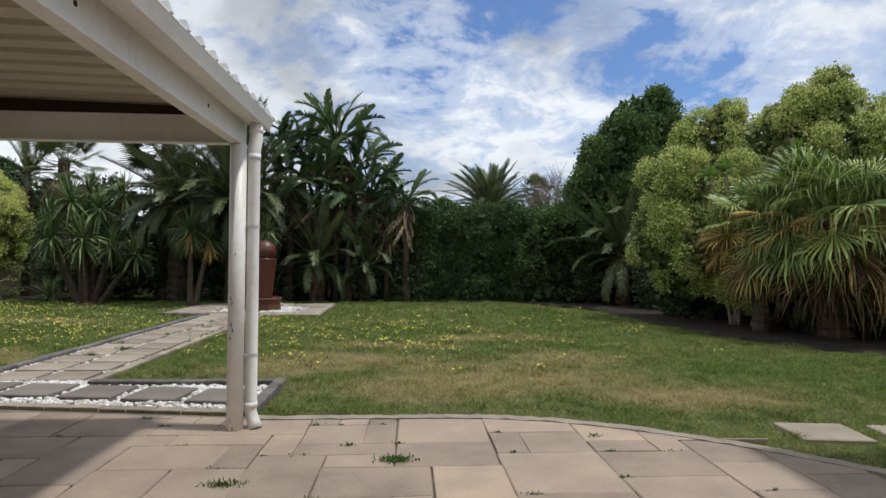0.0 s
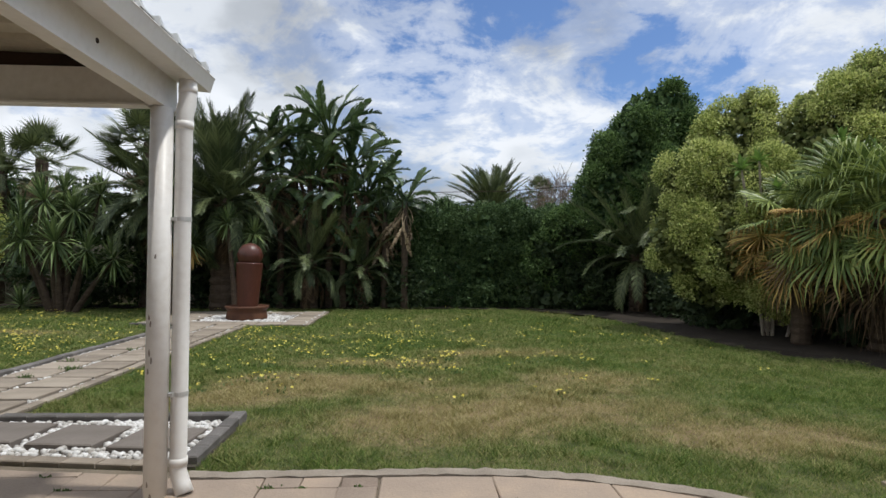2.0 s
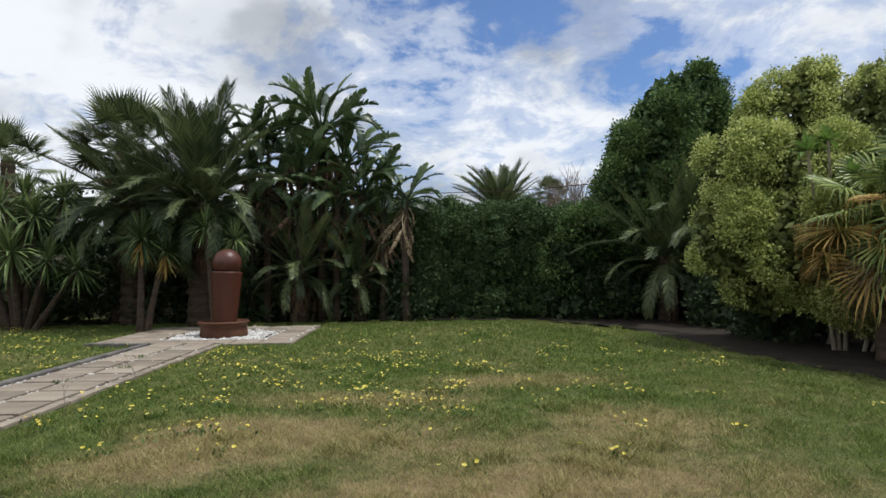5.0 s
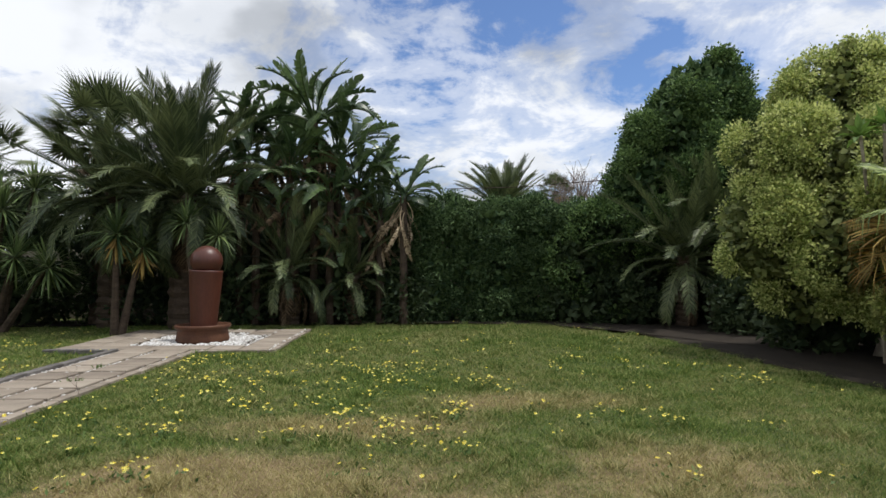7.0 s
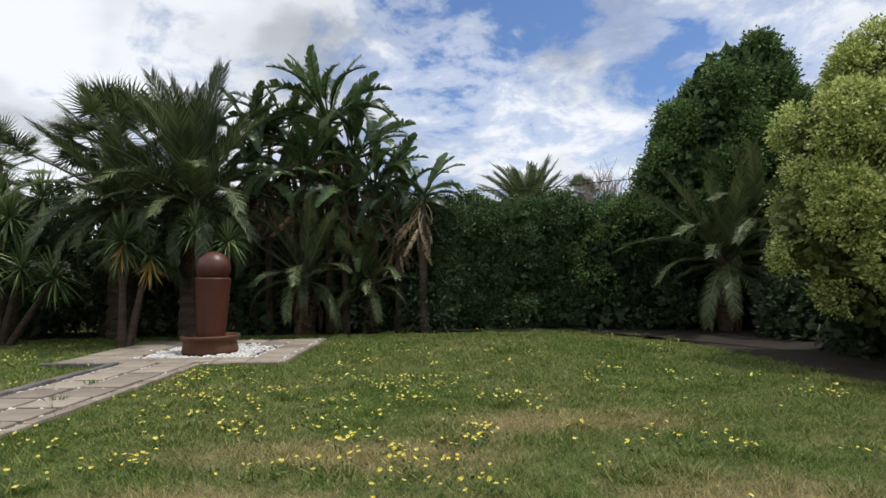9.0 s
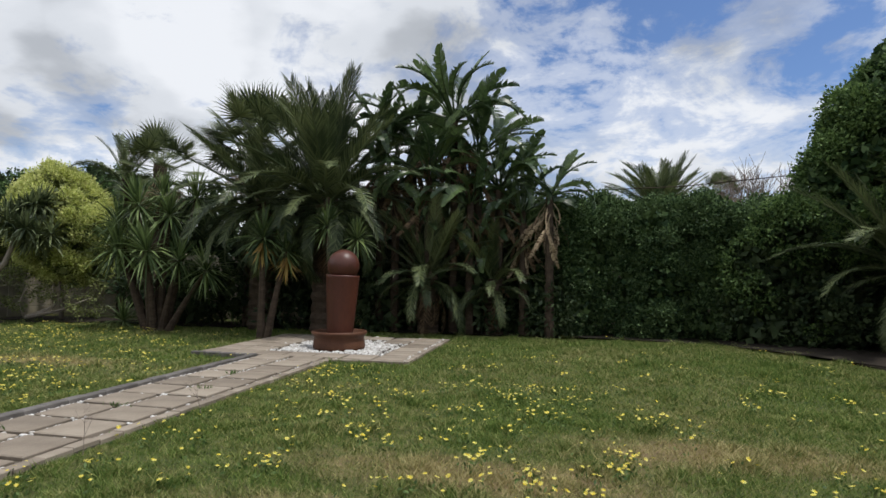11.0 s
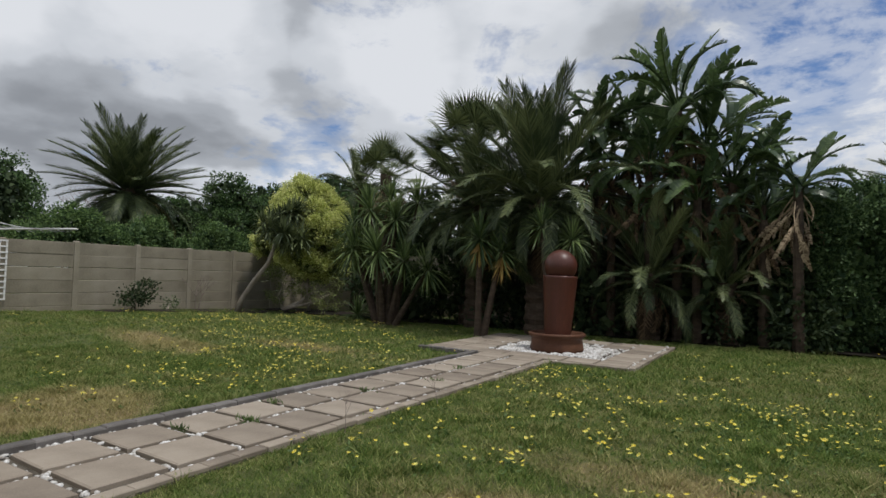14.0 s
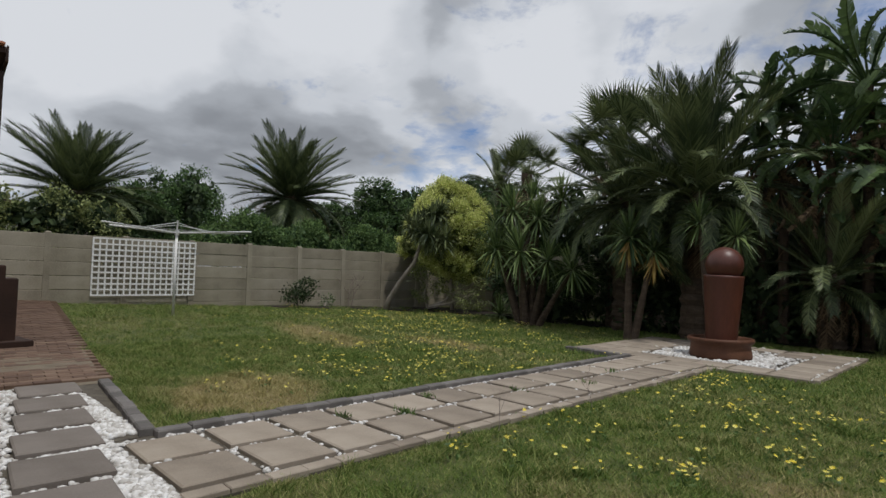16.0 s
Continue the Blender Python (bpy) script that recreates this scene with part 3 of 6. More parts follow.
        ring = [(a + 0.14 * math.cos(2 * math.pi * i / k) * rr.uniform(0.5, 1.0), zc + 0.02 * math.sin(2 * math.pi * i / k) * rr.uniform(0.5, 1.2)) for i in range(k)]
        b.add([(-1.375 + 0.0588 * math.cos(t), 4.6 + 0.0588 * math.sin(t), z) for t, z in ring], [tuple(range(k))])
        part("paint_chip", b, M_CHIP, p)
    # downpipe with swan neck, clips and shoe
    d = part("downpipe", Build().tube([(-1.27, 4.67, 2.28), (-1.27, 4.67, 2.19), (-1.268, 4.66, 2.13), (-1.276, 4.645, 2.07), (-1.276, 4.645, 2.0), (-1.276, 4.645, 0.16), (-1.253, 4.64, 0.09), (-1.23, 4.62, 0.045)],
                                      [0.047, 0.047, 0.047, 0.047, 0.044, 0.044, 0.045, 0.047], 24), M_WHITE, r, "round white downpipe", smooth=True)
    for z in (2.19, 1.99, 0.19):
        part("collar", Build().tube([(-1.27 if z > 2.1 else -1.276, 4.67 if z > 2.1 else 4.645, z), (-1.27 if z > 2.1 else -1.276, 4.67 if z > 2.1 else 4.645, z + 0.04)], 0.0485, 24), M_WHITE, d, smooth=True)
    for z in (1.49, 0.56):
        part("pipe_clip", Build().tube([(-1.276, 4.645, z), (-1.276, 4.645, z + 0.022)], 0.046, 24).box(-1.33, 4.59, z + 0.002, -1.29, 4.63, z + 0.02), M_STEEL, d)
    return r


patio_roof()


# ---- the fountain ----
def fountain():
    r = thing("fountain", "reddish-brown tapered pot fountain with a ball on top", "fountain", pose(-3.5, 14.03, 0.02, 0, 0, 0))
    b = Build().lathe([(0.40, 0.0), (0.425, 0.012), (0.432, 0.05), (0.418, 0.13), (0.408, 0.20), (0.425, 0.222), (0.456, 0.25), (0.462, 0.275), (0.452, 0.298), (0.425, 0.30), (0.40, 0.28), (0.372, 0.19), (0.05, 0.19)], 48)
    part("basin", b, M_BASIN, r, "brown terracotta basin with a rolled rim", smooth=True)
    b = Build().lathe([(0.215, 0.19), (0.218, 0.30), (0.235, 0.55), (0.262, 0.95), (0.276, 1.19), (0.28, 1.215), (0.272, 1.228), (0.2, 1.23)], 48)
    part("pot", b, M_TERRA, r, "tall reddish-brown glazed tapered pot", m=pose(0, 0, 0, 0, 2.0, 0), smooth=True)
    prof = [(0.265 * math.cos(a), 1.39 + 0.265 * math.sin(a)) for a in np.linspace(-0.65, 1.555, 24)]
    part("ball", Build().lathe(prof, 48), M_TERRA, r, "glazed reddish-brown ball, wet on top", m=pose(0, 0, 0, 0, 2.0, 0), smooth=True)
    part("water", Build().tube([(0, 0, 0.225), (0, 0, 0.23)], 0.366, 40), M_WATER, r)
    return r


M_WATER = mat("water", [(0.3, (0.01, 0.012, 0.01)), (0.7, (0.02, 0.024, 0.02))], 3, 20, 0.03, 0.02, spec=0.5)
fountain()


# ---- clothes drier ----
def clothes_drier():
    x, y = -12.25, 9.22
    z = float(ground_z(x, y))
    r = thing("rotary_clothes_line", "old white rotary clothes line with sagging wires", "clothes line", pose(x, y, z))
    part("pole", Build().tube([(0, 0, 0), (0.0, 0.0, 1.68)], 0.026, 12), M_PLASTIC, r, smooth=True)
    part("hub", Build().tube([(0, 0, 1.60), (0, 0, 1.71)], 0.045, 12), M_STEEL, r)
    tips = []
    for k in range(4):
        a = radians(28 + 90 * k)
        tip = Vector((1.75 * math.cos(a), 1.75 * math.sin(a), 1.66 + (0.02, 0.12, 0.15, 0.06)[k]))
        tips.append(tip)
        part("arm", Build().tube([(0, 0, 1.65), tip], 0.017, 8), M_PLASTIC, r)
        part("strut", Build().tube([(0, 0, 1.86 if k % 2 else 1.81), tip * 0.5 + Vector((0, 0, 0.83))], 0.008, 6), M_STEEL, r)
    part("mast", Build().tube([(0, 0, 1.66), (0.02, 0, 1.9)], 0.016, 8), M_STEEL, r)
    for s in (0.42, 0.58, 0.74, 0.88, 0.99):
        for k in range(4):
            a, c = tips[k], tips[(k + 1) % 4]
            base = Vector((0, 0, 1.65))
            a, c = base + (a - base) * s, base + (c - base) * s
            mid = (a + c) / 2 - Vector((0, 0, 0.05))
            part("wire", Build().tube([a, (a + mid) / 2 - Vector((0, 0, 0.012)), mid, (c + mid) / 2 - Vector((0, 0, 0.012)), c], 0.0035, 4), M_WIRE, r)


clothes_drier()


def trellis():
    r = thing("trellis", "white plastic square lattice trellis fixed on the wall", "trellis", pose(WALL_X + 0.10, 8.33, 0.44, 0, 0, 0))
    w, h = 2.22, 1.27
    for i in range(18):
        part("upright", Build().box(-0.006, i * w / 17 - 0.018, 0, 0.002, i * w / 17 + 0.018, h), M_PLASTIC, r)
    for k in range(11):
        part("slat", Build().box(0.0025, -0.018, k * h / 10 - 0.018, 0.011, w + 0.018, k * h / 10 + 0.018), M_PLASTIC, r)
    for y in (0.1, w - 0.1):
        part("spacer", Build().tube([(-0.08, y, 1.0), (0, y, 1.0)], 0.012, 6), M_STEEL, r)


trellis()


# ---- the house corner, planters, and the neighbour's gable ----
def house():
    """Plastered wing whose roof climbs towards the east; its end wall is seen edge-on."""
    h = thing("house", "cream plastered house with an orange tiled roof", "house")
    ring = [(-12.7, -0.1), (-9.25, -0.1), (-9.25, 3.62), (-12.7, 2.35)]
    part("wall", Build().add([(x, 0.5, z) for x, z in ring] + [(x, 5.90, z) for x, z in ring], [(0, 1, 2, 3), (7, 6, 5, 4), (0, 4, 5, 1), (1, 5, 6, 2), (2, 6, 7, 3), (3, 7, 4, 0)]), M_HOUSE, h)
    ring = [(-13.0, 2.24), (-9.05, 3.70), (-9.05, 3.78), (-13.0, 2.32)]
    part("roof_deck", Build().add([(x, 0.2, z) for x, z in ring] + [(x, 5.965, z) for x, z in ring], [(0, 1, 2, 3), (7, 6, 5, 4), (0, 4, 5, 1), (1, 5, 6, 2), (2, 6, 7, 3), (3, 7, 4, 0)]), M_BROWN, h)
    tile = Build().box(-0.2, -0.15, 0, 0.22, 0.15, 0.035, 0.01).mesh("roof_tile", M_TILE)
    for i in range(10):
        for k in range(6):
            part("roof_tile", tile, None, h, m=pose(-12.8 + i * 0.4, 5.80 - k * 0.3, 2.40 + i * 0.148, 0, -16.5, 0))
    part("barge_board", Build().add([(-13.0, 5.970, 2.16), (-9.05, 5.970, 3.60), (-9.05, 5.970, 3.80), (-13.0, 5.970, 2.36), (-13.0, 5.995, 2.16), (-9.05, 5.995, 3.60), (-9.05, 5.995, 3.80), (-13.0, 5.995, 2.36)],
                                    [(0, 1, 2, 3), (7, 6, 5, 4), (0, 4, 5, 1), (1, 5, 6, 2), (2, 6, 7, 3), (3, 7, 4, 0)]), M_BROWN, h)
    part("downpipe", Build().tube([(-9.2, 5.94, 0.0), (-9.2, 5.94, 3.5)], 0.035, 10), M_BROWN, h)


house()


def stepped_planter():
    x, y = -9.1, 5.74
    z = float(ground_z(x, y))
    r = thing("stepped_planter", "dark brown timber planter of stepped boxes", "planter", pose(x, y, z + 0.011, 0, 0, 8))
    for i, (dx, w, hh) in enumerate(((-0.1, 0.34, 1.18), (0.18, 0.26, 1.02), (0.38, 0.16, 0.86))):
        part("box", Build().box(dx - w / 2, -0.3 + 0.06 * i, 0, dx + w / 2, 0.3, hh, 0.015), M_BROWN, r, m=pose(0, 0, 0, 0, 0, 90))
    part("plinth", Build().box(-0.28, -0.28, 0, 0.30, 0.62, 0.10, 0.01), M_BROWN, r)


stepped_planter()


def unseen_shade_wing():
    """Unseen wing added east of the patio so its eaves shade the patio's corner."""
    h = thing("unseen_shade_wing", "unseen plastered wing added to shade the patio corner", "house")
    part("wall", Build().box(4.1, -6.0, 0.0, 9.0, 3.1, 2.75), M_HOUSE, h)
    part("roof", Build().box(3.24, -6.3, 2.82, 9.5, 3.75, 2.96, 0.02).box(4.1, -6.0, 2.75, 9.0, 3.1, 2.82), M_TILE, h)
    b = thing("rear_house", "plastered house wall behind the patio", "house")
    part("wall", Build().box(-9.2, -6.4, 0.0, 4.0, -5.6, 2.9), M_HOUSE, b)


unseen_shade_wing()


def neighbour():
    h = thing("neighbour_house", "pale gabled house beyond the wall", "house")
    part("wall", Build().box(-34, 2.0, 0, -27.5, 9.3, 2.7).add([(-27.5, 2.0, 2.7), (-27.5, 9.3, 2.7), (-27.5, 5.6, 4.7), (-27.6, 2.0, 2.7), (-27.6, 9.3, 2.7), (-27.6, 5.6, 4.7)], [(0, 1, 2), (5, 4, 3), (1, 4, 5, 2), (0, 2, 5, 3)]), M_HOUSE, h)
    b = Build()
    for s, y1 in ((1, 9.8), (-1, 1.4)):
        b.add([(-34, 5.6, 4.80), (-27.2, 5.6, 4.80), (-27.2, y1, 2.55), (-34, y1, 2.55), (-34, 5.6, 4.98), (-27.2, 5.6, 4.98), (-27.2, y1, 2.68), (-34, y1, 2.68)],
              [(3, 2, 1, 0), (4, 5, 6, 7), (0, 1, 5, 4), (1, 2, 6, 5), (2, 3, 7, 6), (3, 0, 4, 7)])
    part("roof", b, M_BARK, h, "dark weathered roof")


neighbour()


# ---- plants ----
def frond_mesh(name, seed, material, L=1.0, arch=0.5, leaflets=72, leaf=0.2, width=0.0072, vee=0.5, curl=0.3, ragged=0.0, keen=0.75):
    """A feather-palm frond along +y, arching down; a rib with two rows of narrow leaflets."""
    r = random.Random(seed)
    b = Build()
    n = 12
    rib, a, p = [], 0.0, Vector((0, 0, 0))
    for i in range(n + 1):
        rib.append(p.copy())
        a = arch * (i / n) ** 1.4
        p = p + Vector((r.uniform(-0.004, 0.004), math.cos(a), -math.sin(a))) * (L / n)
    b.tube(rib, [0.016 * (1 - 0.85 * i / n) * L ** 0.5 + 0.002 for i in range(n + 1)], 4)
    for s in (-1, 1):
        for k in range(leaflets):
            if ragged and r.random() < ragged:
                continue
            u = 0.10 + 0.90 * (k + r.uniform(-0.2, 0.2)) / leaflets
            u = min(u, 0.995)
            i = min(int(u * n), n - 1)
            q = rib[i].lerp(rib[i + 1], u * n - i)
            t = (rib[i + 1] - rib[i]).normalized()
            out = Vector((s, 0, 0))
            up = out.cross(t) * s
            ln = leaf * L * (0.35 + 0.65 * math.sin(math.pi * min(1, u * 0.85 + 0.12)) ** 0.7) * r.uniform(0.85, 1.1)
            fwd = keen + 0.8 * u + r.uniform(-0.12, 0.12)
            d = (out + t * fwd + up * (vee + r.uniform(-0.15, 0.15))).normalized()
            e = (d + Vector((0, 0, -curl * r.uniform(0.5, 1.4)))).normalized()
            w = t * width * L ** 0.5
            m1, tip = q + d * ln * 0.55, q + d * ln * 0.55 + e * ln * 0.45
            b.add([q - w * 0.6, q + w * 0.6, m1 + w, m1 - w, tip], [(0, 1, 2, 3), (3, 2, 4)])
    return b.mesh(name, material)


FROND_UP = [frond_mesh("frond", i, M_PALM, arch=0.3 + 0.2 * i, vee=0.3, curl=0.15, keen=1.3) for i in range(3)]
FROND_ARCH = [frond_mesh("frond", 10 + i, M_PALM, arch=1.15 + 0.2 * i, vee=0.25, curl=0.45) for i in range(3)]
FROND_DROOP = [frond_mesh("frond", 20 + i, M_PALM, arch=1.7 + 0.2 * i, vee=0.05, curl=0.7) for i in range(2)]
FROND_YEL = [frond_mesh("frond", 30 + i, M_PALMY, arch=1.5 + 0.3 * i, vee=0.0, curl=0.7) for i in range(2)]
FROND_DEAD = [frond_mesh("dead_frond", 40 + i, M_DEAD, arch=1.3 + 0.3 * i, vee=-0.1, curl=1.1, ragged=0.3, width=0.007) for i in range(2)]
for me in FROND_DEAD:
    me.materials[0] = M_SKIRT


def trunk(parent, h, r0, r1, material=None, lean=(0, 0), rings=26, rough=0.12, n=12, seed=1, name="trunk"):
    """A tapered trunk with a rough, ringed surface."""
    rr = random.Random(seed)
    pts, rad = [], []
    for i in range(rings + 1):
        u = i / rings
        pts.append((lean[0] * u ** 1.4, lean[1] * u ** 1.4, h * u))
        rad.append((r0 + (r1 - r0) * u) * (1 + rough * (i % 2) + rr.uniform(-rough, rough) * 0.5))
    return part(name, Build().tube(pts, rad, n), material or M_BARK, parent, smooth=False)


def feather_palm(name, label, x, y, crown_z, length, counts, seed, lean=(0, 0), r0=0.28, tilt0=-20, tilt1=82, dead=6, group="", yellow=0.15, zbase=None, lower=0.72, straight=0.35, power=1.1):
    """Trunk, fronds from upright heart to drooping skirt, hanging dead fronds."""
    r = random.Random(seed)
    z0 = float(ground_z(x, y)) if zbase is None else zbase
    th = thing(name, label, "palm", pose(x, y, z0), group)
    h = crown_z - z0
    trunk(th, h, r0, r0 * 0.85, lean=lean, seed=seed)
    golden = 2.39996
    for i in range(counts):
        u = i / counts
        el = tilt1 + (tilt0 - tilt1) * u ** power + r.uniform(-6, 6)
        az = math.degrees(i * golden) + r.uniform(-12, 12)
        if u < straight:
            me = r.choice(FROND_UP)
        elif u < max(0.72, straight):
            me = r.choice(FROND_ARCH)
        else:
            me = r.choice(FROND_YEL) if r.random() < yellow else r.choice(FROND_DROOP)
        s = length * r.uniform(0.85, 1.08) * (0.85 if u < 0.1 else 1.0) * (1.0 if u < 0.6 else lower)
        part("frond", me, None, th, m=pose(lean[0], lean[1], h - 0.25 * u, 0, 0, az) @ pose(0, 0.06, 0, el, r.uniform(-12, 12), 0) @ Matrix.Scale(s, 4))
    for i in range(dead):
        part("dead_frond", r.choice(FROND_DEAD), None, th, m=pose(lean[0], lean[1], h - 0.35, 0, 0, r.uniform(0, 360)) @ pose(0, 0.08, 0, r.uniform(-75, -45), 0, 0) @ Matrix.Scale(length * r.uniform(0.5, 0.75), 4))
    return th


def fan_mesh(name, seed, material, petiole=0.9, blade=0.75, segs=44, droop=0.6, spread=290, ragged=0.0, wide=1.0, bend=0.0):
    """A fan-palm leaf: petiole along +y and pleated segments whose tips hang."""
    r = random.Random(seed)
    b = Build()
    b.tube([(0, 0, 0), (0, petiole * 0.5, 0.03), (0, petiole, 0)], [0.018, 0.013, 0.01], 4)
    hub = Vector((0, petiole, 0))
    for k in range(segs):
        if ragged and r.random() < ragged:
            continue
        a = radians(-spread / 2 + spread * (k + 0.5) / segs)
        d = Vector((math.sin(a), math.cos(a) * math.cos(bend) , 0.12 * math.cos(a) - math.cos(a) * math.sin(bend) + 0.1 * ((k % 2) - 0.5)))
        side = Vector((math.cos(a), -math.sin(a) * math.cos(bend), math.sin(a) * math.sin(bend)))
        ln = blade * (0.72 + 0.28 * math.cos(a / 2)) * r.uniform(0.9, 1.08)
        w0 = blade * 0.52 * math.pi * spread / 360 / segs * 1.15 * wide
        p1 = hub + d * ln * 0.46 + Vector((0, 0, -0.04 * droop))
        p2 = hub + d * ln * 0.74 + Vector((0, 0, -0.16 * droop * ln / 0.75))
        p3 = hub + d * ln * (1.0 - 0.18 * droop) + Vector((r.uniform(-0.02, 0.02), 0, -0.55 * droop * r.uniform(0.5, 1.4) * ln / 0.75))
        b.add([hub - side * 0.006, hub + side * 0.006, p1 + side * w0 + Vector((0, 0, -0.012)), p1, p1 - side * w0 + Vector((0, 0, -0.012)), p2 + side * w0 * 0.3, p2 - side * w0 * 0.3, p3],
              [(0, 3, 4), (0, 1, 3), (1, 2, 3), (3, 2, 5), (3, 5, 6), (4, 3, 6), (6, 5, 7)])
    return b.mesh(name, material)


FAN = [fan_mesh("fan_leaf", i, M_FAN, droop=0.45 + 0.3 * i, petiole=0.7, wide=0.95, bend=0.75) for i in range(3)]
FAN_STIFF = [fan_mesh("fan_leaf", 7 + i, M_PALM, droop=0.12 + 0.1 * i, blade=0.8, segs=36, spread=250) for i in range(2)]
FAN_DRY = [fan_mesh("dry_leaf", 12 + i, M_ORANGE, droop=0.8, ragged=0.1, spread=230, bend=0.5, wide=0.8) for i in range(2)]
FAN_DEAD = [fan_mesh("dead_leaf", 16 + i, M_DEAD, droop=1.6, ragged=0.15, spread=220, wide=0.8) for i in range(2)]


def hang_fan(b, m, r, blade, segs=54, spread=270, hang=0.5, ragged=0.0, wide=0.9):
    """A fan leaf in the attitude m: a pleated palm whose split tips hang straight down."""
    rot, hub = m.to_3x3(), m @ Vector((0, 0.7, 0))
    b.tube([m @ Vector((0, 0, 0)), m @ Vector((0, 0.35, 0.03)), hub], [0.018, 0.013, 0.01], 4)
    for k in range(segs):
        if r.random() < ragged:
            continue
        a = radians(-spread / 2 + spread * (k + 0.5) / segs)
        d = (rot @ Vector((math.sin(a), math.cos(a) * 0.8, -0.45 * math.cos(a) + 0.06 * (k % 2)))).normalized()
        side = (rot @ Vector((math.cos(a), -math.sin(a) * 0.8, 0.45 * math.sin(a)))).normalized()
        ln = blade * (0.75 + 0.25 * math.cos(a / 2)) * r.uniform(0.85, 1.1)
        w = ln * 0.5 * radians(spread) / segs * 0.6 * wide
        p1 = hub + d * ln * 0.6
        p2 = p1 + (d * 0.7 + Vector((0, 0, -0.5 * hang))).normalized() * ln * 0.2
        p3 = p2 + (d * 0.25 + Vector((r.uniform(-0.35, 0.35), r.uniform(-0.35, 0.35), -1.0))).normalized() * ln * hang * r.uniform(0.4, 1.25)
        fold = Vector((0, 0, -0.012))
        b.add([hub, p1 + side * w + fold, p1, p1 - side * w + fold, p2 + side * w * 0.55, p2 - side * w * 0.55, p3],
              [(0, 1, 2), (0, 2, 3), (2, 1, 4), (2, 4, 5), (3, 2, 5), (5, 4, 6)])


def hanging_palm(name, label, x, y, crown_z, size, green, dry, dead, seed, r0=0.24):
    """A low fan palm: green heart, golden dry leaves below, grey skirt under them."""
    r = random.Random(seed)
    th = thing(name, label, "palm", pose(x, y, float(ground_z(x, y))))
    trunk(th, crown_z, r0, r0 * 0.8, seed=seed)
    for kind, count, lo, hi, material, hang, ragged in (("fan_leaf", green, 82, -30, M_FAN, 0.4, 0.0), ("dry_leaf", dry, 30, -42, M_ORANGE, 0.42, 0.25), ("dead_leaf", dead, -25, -70, M_SKIRT, 0.6, 0.3)):
        for i in range(count):
            u = (i + 0.5) / count
            b = Build()
            m = pose(0, 0, crown_z - 0.12 * (kind != "fan_leaf") - 0.2 * u, 0, 0, math.degrees(i * 2.39996) + r.uniform(-18, 18)) @ pose(0, 0.06, 0, lo + (hi - lo) * u + r.uniform(-9, 9), r.uniform(-35, 35), 0) @ Matrix.Scale(size * r.uniform(0.82, 1.1), 4)
            hang_fan(b, m, r, 0.78 * size * r.uniform(0.85, 1.1), hang=hang * r.uniform(0.7, 1.3), ragged=ragged, wide=1.0 if kind == "fan_leaf" else 0.7)
            part(kind, b, material, th)
    return th


def fan_palm(name, label, x, y, crown_z, size, count, seed, dry=4, dead=8, stiff=False, r0=0.2, tilt=(-40, 80), group=""):
    r = random.Random(seed)
    th = thing(name, label, "palm", pose(x, y, float(ground_z(x, y))), group)
    trunk(th, crown_z, r0, r0 * 0.8, seed=seed)
    for i in range(count):
        u = i / count
        el = tilt[1] + (tilt[0] - tilt[1]) * u + r.uniform(-10, 10)
        az = math.degrees(i * 2.39996) + r.uniform(-15, 15)
        me = r.choice(FAN_STIFF if stiff else FAN)
        part("fan_leaf", me, None, th, m=pose(0, 0, crown_z - 0.2 * u, 0, 0, az) @ pose(0, 0.08, 0, el, r.uniform(-25, 25), 0) @ Matrix.Scale(size * r.uniform(0.85, 1.1), 4))
    for i in range(dry):
        part("dry_leaf", r.choice(FAN_DRY), None, th, m=pose(0, 0, crown_z - 0.25, 0, 0, r.uniform(0, 360)) @ pose(0, 0.1, 0, r.uniform(-45, -15), r.uniform(-30, 30), 0) @ Matrix.Scale(size * r.uniform(0.8, 1.0), 4))
    for i in range(dead):
        part("dead_leaf", r.choice(FAN_DEAD), None, th, m=pose(0, 0, crown_z - 0.3 - 0.25 * r.random(), 0, 0, r.uniform(0, 360)) @ pose(0, 0.1, 0, r.uniform(-78, -45), r.uniform(-30, 30), 0) @ Matrix.Scale(size * r.uniform(0.75, 1.0), 4))
    return th


